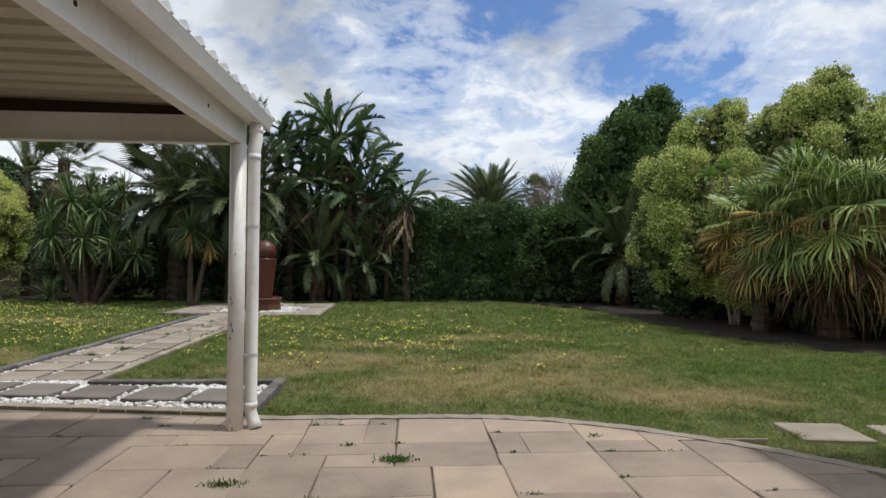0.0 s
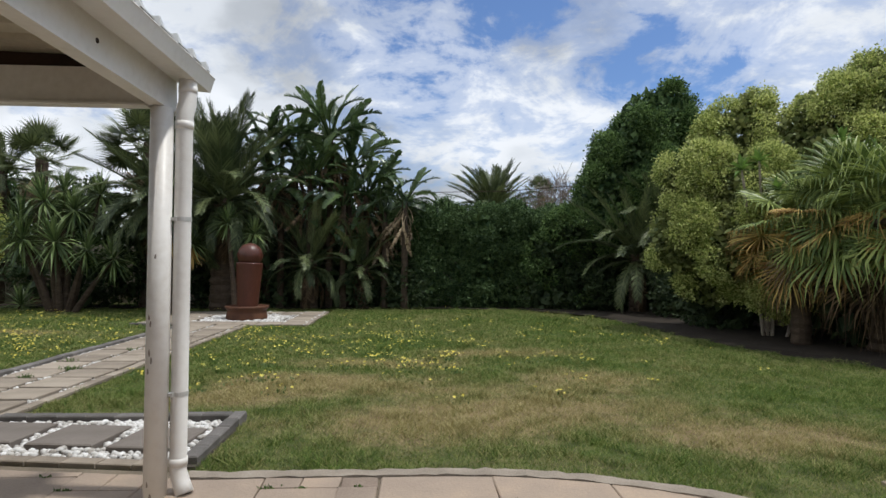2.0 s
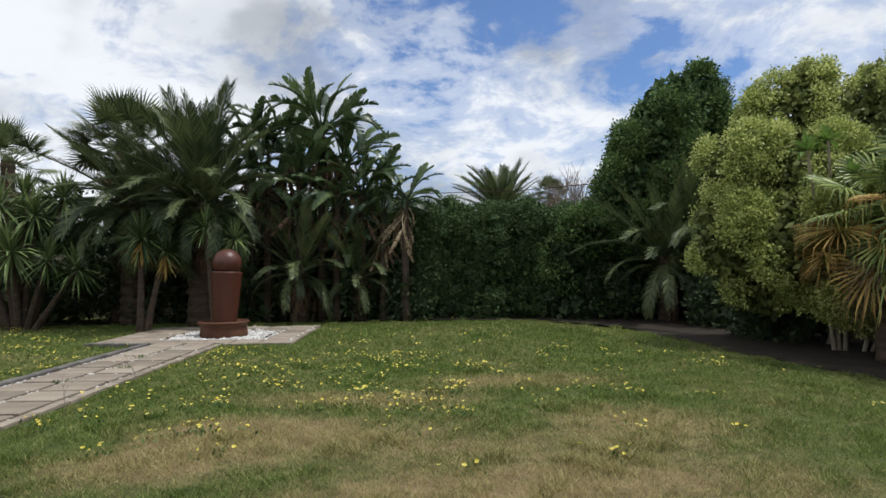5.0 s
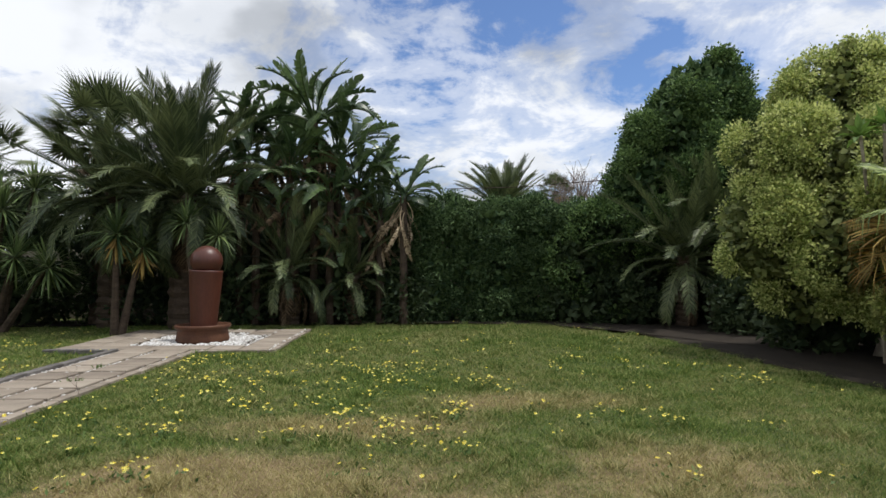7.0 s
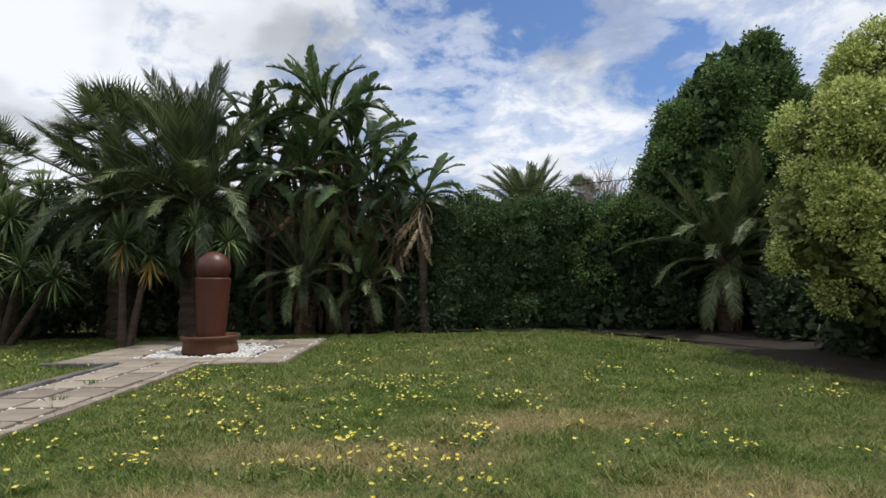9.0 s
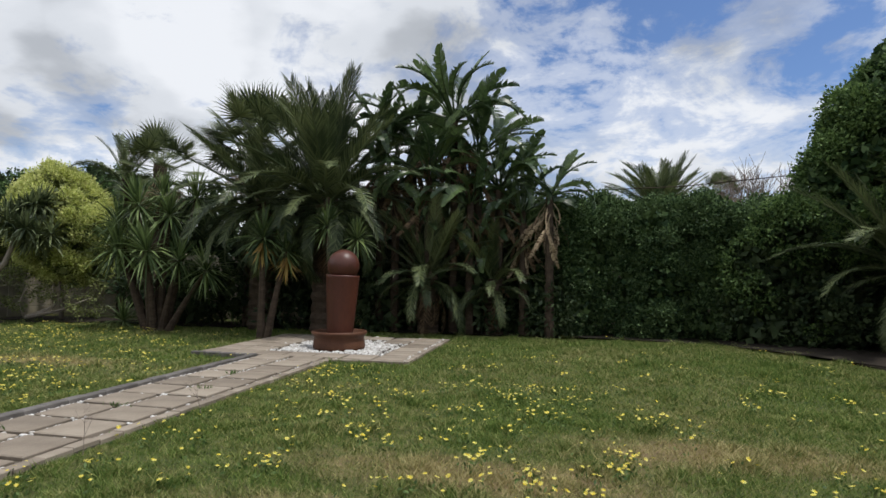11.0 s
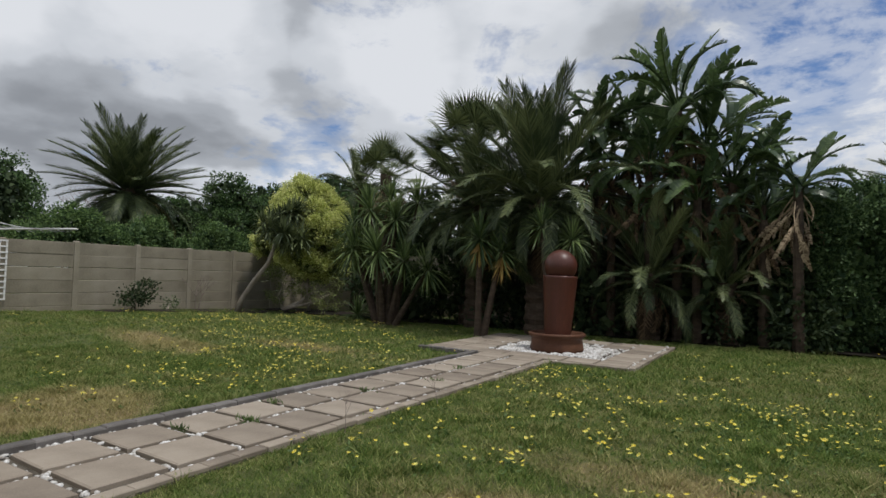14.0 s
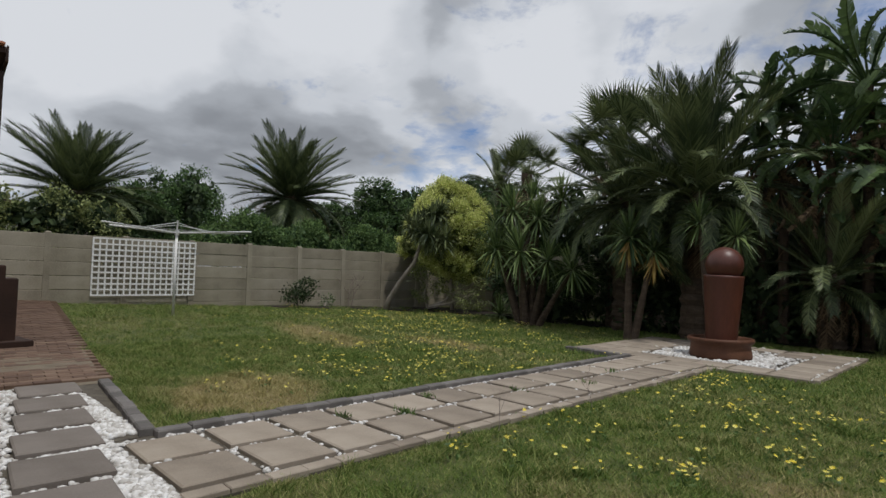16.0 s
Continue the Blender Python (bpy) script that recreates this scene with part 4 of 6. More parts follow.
def banana_mesh(name, seed, material, blade=1.15, width=0.25, petiole=0.75, arch=0.9, torn=0.5, fold=0.35):
    """A strelitzia leaf: long petiole along +y, a broad blade torn into hanging strips along its midrib."""
    r = random.Random(seed)
    b = Build()
    rib, p = [], Vector((0, 0, 0))
    total = petiole + blade
    steps = 40
    for i in range(steps + 1):
        rib.append(p.copy())
        a = arch * max(0.0, i / steps - 0.2) ** 1.2
        p = p + Vector((0, math.cos(a), -math.sin(a))) * (total / steps)
    b.tube(rib[::2], [0.024 * (1 - 0.85 * i / 20) + 0.002 for i in range(21)], 5)
    k0 = int(steps * petiole / total)

    def shape(u):
        return width * max(0.05, math.sin(math.pi * min(1, u * 0.92 + 0.06))) ** 0.55
    for s in (-1, 1):
        i = k0
        while i < steps:
            span = 1 if r.random() < torn else r.choice((3, 4, 5))
            j = min(i + span, steps)
            drop = r.uniform(0.0, 0.75) * torn
            back = Vector((0, r.uniform(0.0, 0.25), 0))
            for k in range(i, j):
                ua, ub = (k - k0) / (steps - k0), (k + 1 - k0) / (steps - k0)
                qa, qb = rib[k], rib[k + 1]
                wa, wb = shape(ua), shape(ub)
                gap = (qb - qa) * (0.34 if span == 1 else 0.0)
                d1 = Vector((s * (1 - 0.3 * drop), 0.25, fold - 0.5 * drop))
                d2 = Vector((s * (0.55 - 0.35 * drop), 0.3, -0.5 * drop - 0.1))
                ma, mb = qa + d1 * wa * 0.55, qb + d1 * wb * 0.55
                ea, eb = ma + d2 * wa * 0.6 + gap + back * wa, mb + d2 * wb * 0.6 - gap + back * wb
                b.add([qa, qb, mb, ma, eb, ea], [(0, 1, 2, 3), (3, 2, 4, 5)])
            i = j
    return b.mesh(name, material)


BAN = [banana_mesh("leaf", i, M_STREL, arch=(0.75, 1.5, 2.2, 2.8)[i], torn=(0.7, 0.92, 0.96, 0.96)[i], width=(0.19, 0.21, 0.21, 0.2)[i], petiole=0.5) for i in range(4)]
BAN_DEAD = [banana_mesh("dead_leaf", 9 + i, M_SKIRT if i < 2 else M_DEAD, arch=1.0, torn=0.9, width=0.13, fold=-0.2) for i in range(4)]


def strelitzia(name, label, x, y, stems, seed, group="", pale=False):
    """Several stems, each with a fan of torn banana-like leaves and a skirt of hanging dead ones."""
    r = random.Random(seed)
    th = thing(name, label, "strelitzia", pose(x, y, float(ground_z(x, y))), group)
    for dx, dy, h, s, leaves, dead, az0 in stems:
        t = trunk(th, h, 0.10, 0.075, lean=(0, 0), rings=18, rough=0.05, n=9, seed=seed, name="stem")
        t.matrix_basis = pose(dx, dy, 0)
        for i in range(leaves):
            u = (i + 0.5) / leaves
            el = 86 - 78 * u ** 0.9 + r.uniform(-8, 8)
            az = az0 + 90 + (0 if i % 2 else 180) + r.uniform(-62, 62)
            me = BAN[min(3, int(u * 4))]
            part("leaf", me, None, th, m=pose(dx, dy, h - 0.05, 0, 0, az) @ pose(0, 0.03, 0, el, r.uniform(-35, 35), 0) @ Matrix.Scale(s * r.uniform(0.85, 1.1), 4))
        for i in range(dead):
            part("dead_leaf", r.choice(BAN_DEAD[2:] if pale else BAN_DEAD[:2]), None, th, m=pose(dx, dy, h - 0.15 - 0.3 * r.random(), 0, 0, r.uniform(0, 360)) @ pose(0, 0.05, 0, r.uniform(-86, -64), r.uniform(-50, 50), 0) @ Matrix.Scale(s * r.uniform(0.5, 0.8), 4))
    return th


def rosette_mesh(name, seed, material, n=96, L=0.72, w=0.021, low=-62):
    """A head of sword leaves, upright in the middle, drooping outside."""
    r = random.Random(seed)
    b = Build()
    for i in range(n):
        el = radians(85 - (85 - low) * (i / n) + r.uniform(-8, 8))
        az = i * 2.39996 + r.uniform(-0.3, 0.3)
        d = Vector((math.cos(az) * math.cos(el), math.sin(az) * math.cos(el), math.sin(el)))
        s = Vector((-math.sin(az), math.cos(az), 0))
        ln = L * r.uniform(0.8, 1.1)
        q0 = d * 0.03
        q1 = d * ln * 0.55 + Vector((0, 0, -0.02 * ln))
        q2 = d * ln + Vector((0, 0, -0.20 * ln * math.cos(el)))
        up = d.cross(s) * w * 0.4
        b.add([q0 - s * w * 0.6, q0 + s * w * 0.6, q1 + s * w + up, q1 - s * w + up, q2, q1], [(0, 1, 2, 5), (0, 5, 3), (5, 2, 4), (3, 5, 4)])
    return b.mesh(name, material)


ROS = [rosette_mesh("rosette", i, M_YUCCA) for i in range(2)]
ROS_LANCE = rosette_mesh("rosette", 5, M_PALM, n=46, L=0.40, w=0.022, low=-65)


def yucca(name, label, x, y, heads, seed, group="", mesh=None, size=1.0, bark=None, stems=True):
    r = random.Random(seed)
    th = thing(name, label, "yucca", pose(x, y, float(ground_z(x, y))), group)
    for dx, dy, z, s in heads:
        if stems:
            part("stem", Build().tube([(dx * 0.25, dy * 0.25, 0), (dx * 0.6, dy * 0.6, z * 0.5), (dx, dy, z)], [0.085, 0.06, 0.04] if bark is None else [0.03, 0.024, 0.018], 8), bark or M_BARK, th)
        head = part("rosette", mesh or r.choice(ROS), None, th, m=pose(dx, dy, z, r.uniform(-14, 14), r.uniform(-14, 14), r.uniform(0, 360)) @ Matrix.Scale(s * size, 4))
        tagged(head, "head of pointed leaves", kind="stuff")
    return th


def bushy(name, label, category, x, y, lumps, material, seed, leaf=0.07, width=0.022, count=20000, inner=None, trunks=(), bark=None, droop=0.3, spread=0.8, group="", twigs=0, rough=0.22, zbase=None, shell=0.35):
    """A crown of many small leaves on uneven lumps, with limbs inside; lumps: x, y, z, radius and squash."""
    rng = np.random.default_rng(seed)
    z0 = float(ground_z(x, y)) if zbase is None else zbase
    th = thing(name, label, category, pose(x, y, z0), group)
    lum = np.array(lumps, float)
    c, rad, sq = lum[:, :3], lum[:, 3], lum[:, 4]
    # smaller lobes billow out of every lump; leaves sit in tufts on the lobes' outer sides
    subs = []
    for cc, ra, q in zip(c, rad, sq):
        for _ in range(15):
            dd = rng.normal(0, 1, 3)
            dd /= np.linalg.norm(dd)
            rs_ = ra * rng.uniform(0.26, 0.46)
            subs.append([*(cc + dd * (ra - rs_ * 0.85) * np.array([1, 1, q])), rs_])
    subs = np.array(subs)
    area = subs[:, 3] ** 2
    tufts = max(60, count // 16)
    tp = rng.choice(len(subs), tufts * 3, p=area / area.sum())
    td = unit(rng.normal(0, 1, (tufts * 3, 3)))
    tpos = subs[tp, :3] + td * (subs[tp, 3] * (1 - 0.18 * rng.random(tufts * 3) + rough * 0.12 * rng.normal(0, 1, tufts * 3)))[:, None]
    inside = np.zeros(len(tpos), bool)
    for cc, ra, q in zip(c, rad, sq):
        inside |= (((tpos - cc) / np.array([1, 1, q])) ** 2).sum(1) < (0.80 * ra) ** 2
    tpos, td = tpos[~inside][:tufts], td[~inside][:tufts]
    own = rng.integers(0, len(tpos), count)
    pos = tpos[own] + rng.normal(0, leaf * 0.95, (count, 3))
    out = td[own] + unit(pos - tpos[own]) * 0.6 + np.array([0, 0, 0.3])
    keep = pos[:, 2] > 0.03
    pos, out = pos[keep], out[keep]
    area = rad ** 2 * sq
    v, t = leaf_cards(rng, pos, out, leaf, width, droop, spread)
    ob = new("crown", np_mesh("crown", v, t, material))
    ob.parent = th
    # larger inner leaves, mostly in a darker colour that paints the crown's shaded depth
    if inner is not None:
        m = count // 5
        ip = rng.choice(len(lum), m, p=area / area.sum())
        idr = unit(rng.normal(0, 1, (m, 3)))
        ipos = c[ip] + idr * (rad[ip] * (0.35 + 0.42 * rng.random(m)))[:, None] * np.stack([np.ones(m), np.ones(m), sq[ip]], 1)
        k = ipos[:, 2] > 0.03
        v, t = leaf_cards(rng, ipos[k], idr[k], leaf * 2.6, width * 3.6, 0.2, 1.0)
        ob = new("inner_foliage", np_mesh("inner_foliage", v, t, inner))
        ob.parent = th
    rr = random.Random(seed)
    for pts, r0, r1 in trunks:
        n = len(pts)
        part("trunk", Build().tube(pts, [r0 + (r1 - r0) * i / (n - 1) for i in range(n)], 9), bark or M_PALEBARK, th, smooth=True)
    root = Vector(trunks[0][0][-1]) if trunks else Vector((0, 0, 0.1))
    for cc, ra in zip(c[:8], rad[:8]):
        e = Vector(cc)
        mid = root.lerp(e, 0.55) + Vector((rr.uniform(-0.15, 0.15), rr.uniform(-0.15, 0.15), -0.1))
        part("limb", Build().tube([root, mid, e], [0.05, 0.035, 0.015], 6), bark or M_PALEBARK, th)
    return th


# palms behind the fountain
feather_palm("date_palm", "large date palm with dense upright grey-green fronds", -4.85, 16.5, 2.9, 2.65, 92, 3, tilt0=-48, tilt1=89, dead=14, lower=0.75, straight=0.5, power=1.35)
feather_palm("date_palm", "spreading date palm with low drooping fronds", -6.55, 16.9, 2.95, 2.25, 60, 5, tilt0=-55, tilt1=66, dead=22, yellow=0.3, lower=0.85, straight=0.3)
fan_palm("fan_palm", "tall fan palm with stiff dark leaves", -7.15, 17.5, 4.55, 0.88, 36, 6, stiff=True, dry=0, dead=10)
fan_palm("fan_palm", "fan palm with a brown skirt behind the yuccas", -10.9, 18.9, 4.3, 0.8, 26, 16, stiff=True, dry=0, dead=12)
feather_palm("feather_palm", "slim feather palm with arching fronds", -12.0, 18.9, 3.9, 1.7, 16, 8, r0=0.12, tilt0=-10, dead=3)
feather_palm("small_palm", "low feathery palm under the strelitzia", -2.7, 17.1, 1.35, 1.85, 34, 11, tilt0=-18, tilt1=80, dead=16, r0=0.22, yellow=0.0, lower=0.8, straight=0.45)
feather_palm("small_palm", "low feathery palm with pale drooping fronds", -1.3, 17.3, 1.2, 1.6, 28, 12, tilt0=-18, tilt1=75, dead=14, r0=0.2, yellow=0.0, lower=0.8, straight=0.4)
strelitzia("strelitzia", "tall strelitzia clump with torn leaves and dead skirts", -2.2, 17.3,
           [(0, 0, 4.75, 1.08, 23, 30, 0), (-1.0, 0.25, 4.3, 1.0, 22, 10, 15), (-1.75, 0.2, 4.15, 1.0, 22, 10, -10), (0.5, 0.25, 3.95, 0.96, 22, 14, 20), (1.0, 0.0, 3.2, 0.9, 22, 12, -15),
            (1.5, 0.2, 2.7, 0.82, 20, 10, 10), (-0.5, -0.3, 3.4, 0.95, 22, 12, 30), (0.4, -0.2, 2.85, 0.9, 20, 10, 40), (-1.3, -0.1, 3.2, 0.9, 20, 10, 0), (-0.2, 0.4, 2.2, 0.85, 18, 8, 70), (0.9, 0.4, 1.9, 0.8, 16, 8, -40)], 21)
bushy("shrub", "dark shrub behind the strelitzia stems", "shrub", -1.6, 18.2, [(dx, 0.15 * math.sin(dx * 5), z, 0.62, 1.1) for dx in np.arange(-2.2, 2.1, 0.6) for z in (0.5, 1.2, 1.9)], M_LANCE, 24, 0.12, 0.03, 12000, M_LANCE)
strelitzia("strelitzia", "single strelitzia with pale dead leaves hanging below", -0.12, 17.0, [(0, 0, 3.0, 0.78, 15, 18, 10), (-0.55, 0.3, 2.4, 0.68, 12, 6, -30)], 23, pale=True)
yucca("yucca", "many-headed yucca with bright green sword leaves", -8.5, 15.95,
      [(-0.9, -0.2, 2.3, 1.1), (-0.3, -0.3, 2.7, 1.15), (0.3, -0.1, 2.5, 1.1), (-0.7, -0.4, 1.75, 1.15), (0.1, -0.5, 1.7, 1.2), (0.8, 0.1, 2.9, 1.0), (-0.2, 0.3, 3.0, 1.0), (0.7, -0.3, 1.5, 1.0), (-1.2, 0.1, 1.9, 1.0), (1.3, -0.2, 1.3, 1.0)], 31)
yucca("yucca", "yucca with pale leaves in front of the date palm", -4.1, 15.5, [(-0.3, 0, 2.2, 0.85), (0.3, 0.1, 1.95, 0.8)], 33)
droop = yucca("yucca", "yucca with drooping yellowing leaves", -5.6, 15.2, [(0, 0, 1.95, 1.05), (0.4, 0.2, 1.7, 0.85)], 34)
for x, y, z in ((0, 0, 1.9), (0.4, 0.2, 1.62)):
    skirt = part("dry_skirt", rosette_mesh("dry_skirt", 9, M_ORANGE, n=26, L=0.62, w=0.03, low=35), None, droop, m=pose(x, y, z, 180, 0, 0))
    tagged(skirt, "yellowed leaves hanging below the green head", kind="stuff")
yucca("agave", "low pale agave at the foot of the yuccas", -9.9, 16.6, [(0, 0, 0.12, 0.9)], 35)
# dark leaves added to stand in for the deep shade on the back wall
bushy("shrub", "dark shrubs added to stand for deep shade between the palm trunks", "shrub", -5.5, 17.6, [(dx, 0.2 * math.sin(dx * 3), 0.75 + 0.25 * math.sin(dx * 2.3), 0.75, 1.15) for dx in np.arange(-4.4, 5.6, 0.75)], M_LANCE, 36, 0.13, 0.03, 10000, M_LANCE)

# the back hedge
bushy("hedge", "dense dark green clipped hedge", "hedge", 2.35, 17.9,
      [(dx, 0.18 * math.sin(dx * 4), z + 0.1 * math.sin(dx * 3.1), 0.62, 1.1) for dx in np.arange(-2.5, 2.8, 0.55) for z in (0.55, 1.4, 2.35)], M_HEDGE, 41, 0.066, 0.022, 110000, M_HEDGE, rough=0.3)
bushy("hedge", "lighter green shrub on top of the hedge", "hedge", 4.4, 17.2, [(0, 0, 2.2, 0.75, 0.9), (0.7, 0.2, 2.0, 0.7, 1.0), (-0.5, 0, 1.4, 0.7, 1.2), (0.3, 0, 0.7, 0.7, 1.0)], M_DARKTREE, 42, 0.07, 0.024, 12000, M_LANCE)

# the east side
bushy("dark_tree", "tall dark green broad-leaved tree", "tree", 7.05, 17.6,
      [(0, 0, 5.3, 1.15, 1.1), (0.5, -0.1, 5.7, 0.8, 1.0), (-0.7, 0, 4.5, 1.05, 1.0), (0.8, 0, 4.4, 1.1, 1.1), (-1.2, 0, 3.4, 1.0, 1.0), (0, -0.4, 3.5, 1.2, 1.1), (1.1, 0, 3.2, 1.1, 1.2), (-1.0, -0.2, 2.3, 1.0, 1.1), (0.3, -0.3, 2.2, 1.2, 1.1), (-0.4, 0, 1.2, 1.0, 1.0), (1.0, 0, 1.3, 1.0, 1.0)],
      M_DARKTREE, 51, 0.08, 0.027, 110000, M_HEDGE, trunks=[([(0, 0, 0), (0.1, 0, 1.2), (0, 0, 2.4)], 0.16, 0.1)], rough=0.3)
feather_palm("low_palm", "low dark feathery palm in the shade", 6.1, 16.3, 1.55, 2.2, 40, 54, yellow=0.0, tilt0=-22, tilt1=74, dead=6, r0=0.22, lower=0.85)
feather_palm("low_palm", "low dark feathery palm in the shade", 6.9, 16.5, 2.4, 1.9, 32, 55, yellow=0.0, tilt0=-25, tilt1=72, dead=4, r0=0.22, lower=0.85)
PITTO = [(-1.0, 0.5, 2.9, 0.85, 1.0), (-1.35, 0.3, 1.75, 0.85, 1.1), (-0.2, 0.6, 3.75, 0.8, 1.05), (-0.3, 0.0, 2.6, 1.0, 1.0), (0.5, 0.3, 3.4, 0.9, 1.1), (-0.6, -0.5, 1.6, 0.95, 1.0), (0.3, -0.6, 2.2, 1.0, 1.1),
         (1.2, -0.2, 3.9, 0.85, 1.1), (1.0, -0.5, 3.0, 1.0, 1.1), (1.9, -0.8, 3.5, 1.0, 1.1), (1.6, -0.6, 4.35, 0.55, 1.1), (1.75, -0.5, 4.75, 0.42, 1.2), (0.1, 0.5, 4.3, 0.45, 1.1), (2.5, -1.2, 3.0, 1.0, 1.1), (-0.2, -1.0, 1.0, 0.75, 0.8), (-0.9, 0.2, 0.95, 0.7, 0.8), (2.0, -1.2, 1.9, 1.2, 1.2), (3.2, -1.6, 2.6, 1.1, 1.1)]
bushy("variegated_shrub", "large variegated yellow-green shrub with small leaves", "shrub", 6.72, 11.75, PITTO, M_PITTO, 61, 0.05, 0.018, 180000, M_PITTO_DULL_SHADE, trunks=[([(0, 0, 0), (0.1, -0.1, 0.6), (0, 0, 1.2)], 0.10, 0.06)], rough=0.26)
yucca("umbrella_plant", "umbrella plant with bright glossy leaf whorls", 6.5, 11.3, [(-0.95, -0.75, 2.85, 0.75), (-0.65, -0.75, 3.0, 0.7), (-0.45, -0.95, 2.5, 0.7), (0.3, -1.4, 3.2, 0.8), (0.7, -1.5, 3.0, 0.7)], 63, mesh=rosette_mesh("whorl", 8, M_BRIGHT, n=16, L=0.42, w=0.055, low=-25), bark=M_PALEBARK)
bushy("undergrowth", "dark shaded undergrowth beneath the shrubs", "shrub", 7.4, 12.5, [(1.2 * math.sin(k * 2.1) + 0.25 * abs(dy), dy, 0.7 + 0.3 * math.sin(k * 1.3), 0.95, 1.0) for k, dy in enumerate(np.arange(-4.2, 5.0, 0.8))], M_LANCE, 69, 0.12, 0.035, 16000, M_LANCE)
bushy("undergrowth", "dark shaded undergrowth at the foot of the tall tree", "shrub", 5.6, 17.2, [(dx, 0.25 * math.sin(k * 2.3), 0.55 + 0.2 * math.sin(k * 1.7), 0.7, 1.0) for k, dx in enumerate(np.arange(-1.6, 3.4, 0.55))], M_LANCE, 68, 0.12, 0.035, 12000, M_LANCE)
hanging_palm("fan_palm", "broad fan palm with drooping tips and golden dry leaves", 6.95, 9.25, 1.95, 1.1, 32, 14, 18, 71)
hanging_palm("fan_palm", "fan palm with a grey skirt of dead leaves", 8.6, 8.5, 2.05, 1.08, 34, 14, 22, 72)
hanging_palm("fan_palm", "small fan palm with golden dry hanging leaves", 6.2, 10.05, 1.9, 0.86, 11, 15, 8, 73, 0.14)

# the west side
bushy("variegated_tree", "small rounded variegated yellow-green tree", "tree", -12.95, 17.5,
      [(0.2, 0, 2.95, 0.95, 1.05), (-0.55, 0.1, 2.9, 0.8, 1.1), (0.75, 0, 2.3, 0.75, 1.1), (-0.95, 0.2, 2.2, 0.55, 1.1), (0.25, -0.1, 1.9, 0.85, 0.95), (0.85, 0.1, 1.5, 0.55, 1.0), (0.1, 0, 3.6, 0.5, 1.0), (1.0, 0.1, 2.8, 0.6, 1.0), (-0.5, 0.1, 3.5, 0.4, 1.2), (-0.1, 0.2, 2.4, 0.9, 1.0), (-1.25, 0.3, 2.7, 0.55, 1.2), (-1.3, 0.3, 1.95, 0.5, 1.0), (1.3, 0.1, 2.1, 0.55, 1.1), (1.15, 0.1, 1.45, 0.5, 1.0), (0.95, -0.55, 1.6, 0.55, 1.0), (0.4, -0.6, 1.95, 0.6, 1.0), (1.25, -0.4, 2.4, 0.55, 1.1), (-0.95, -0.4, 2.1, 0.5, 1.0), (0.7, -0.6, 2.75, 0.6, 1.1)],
      M_PITTO_SUN, 81, 0.062, 0.022, 80000, M_PITTO_DULL_SHADE, trunks=[([(0.3, 0.1, 0), (0.3, 0.1, 0.7), (0.2, 0, 1.5)], 0.06, 0.045)], rough=0.2)
th = yucca("dragon_tree", "dark lance-leaved small tree on a leaning pale trunk", -13.35, 15.55, [(1.25, 0.5, 2.7, 1.3)], 83, mesh=ROS_LANCE, bark=M_PALEBARK, stems=False)
for k in range(22):
    a = k * 2.4
    part("rosette", ROS_LANCE, None, th, m=pose(1.25 + 0.52 * math.cos(a) * (0.2 + 0.045 * k), 0.45 + 0.5 * math.sin(a) * (0.2 + 0.045 * k), 1.95 + 0.125 * ((k * 5) % 8), 12 * math.sin(a), 10 * math.cos(a), 40 * k) @ Matrix.Scale(1.3, 4))
part("trunk", Build().tube([(0, 0, 0), (0.12, 0.04, 0.35), (0.42, 0.16, 0.85), (0.85, 0.3, 1.4), (1.2, 0.45, 2.5)], [0.10, 0.075, 0.065, 0.055, 0.05], 10), M_PALEBARK, th, smooth=True)
bushy("shrub", "small reddish-green shrub at the wall", "shrub", -14.25, 13.2, [(0, 0, 0.42, 0.28, 0.9), (0.1, 0.2, 0.5, 0.22, 0.9), (-0.1, -0.2, 0.45, 0.22, 0.9)], M_LANCE, 85, 0.075, 0.026, 900, trunks=[([(0, 0, 0), (0, 0, 0.3)], 0.02, 0.012)])
bushy("shrub", "tiny green shrub at the wall", "shrub", -14.35, 14.2, [(0, 0, 0.2, 0.14, 1.2)], M_HEDGE, 86, 0.06, 0.022, 160)
bushy("shrub", "thin bare-stemmed shrub under the variegated tree", "shrub", -13.0, 16.9, [(0, 0, 0.9, 0.6, 1.0), (0.9, 0.2, 0.7, 0.5, 1.0), (1.7, 0.2, 0.6, 0.5, 0.9)], M_PITTO_DULL_SHADE, 87, 0.06, 0.02, 2600)


def twiggy(name, label, x, y, h, seed, spread=0.35, n=14, r0=0.012, leaves=0, material=None):
    """A bare branching plant."""
    r = random.Random(seed)
    th = thing(name, label, "shrub", pose(x, y, float(ground_z(x, y))))
    b = Build()

    def grow(p, d, ln, rad, depth):
        q = p + d * ln
        b.tube([p, p.lerp(q, 0.5) + Vector((r.uniform(-1, 1), r.uniform(-1, 1), 0)) * ln * 0.06, q], [rad, rad * 0.8, rad * 0.6], 4, False)
        if depth:
            for _ in range(3 if depth > 1 else 2):
                e = (d + Vector((r.uniform(-1, 1), r.uniform(-1, 1), r.uniform(-0.2, 0.6))) * spread * 2).normalized()
                grow(q, e, ln * r.uniform(0.6, 0.85), rad * 0.6, depth - 1)
    for _ in range(max(1, n // 5)):
        grow(Vector((r.uniform(-0.05, 0.05), r.uniform(-0.05, 0.05), 0)), Vector((r.uniform(-0.3, 0.3), r.uniform(-0.3, 0.3), 1)).normalized(), h * 0.36, r0, 3 if n < 20 else 4)
    part("branch_crown", b, material or M_TWIG, th)
    return th


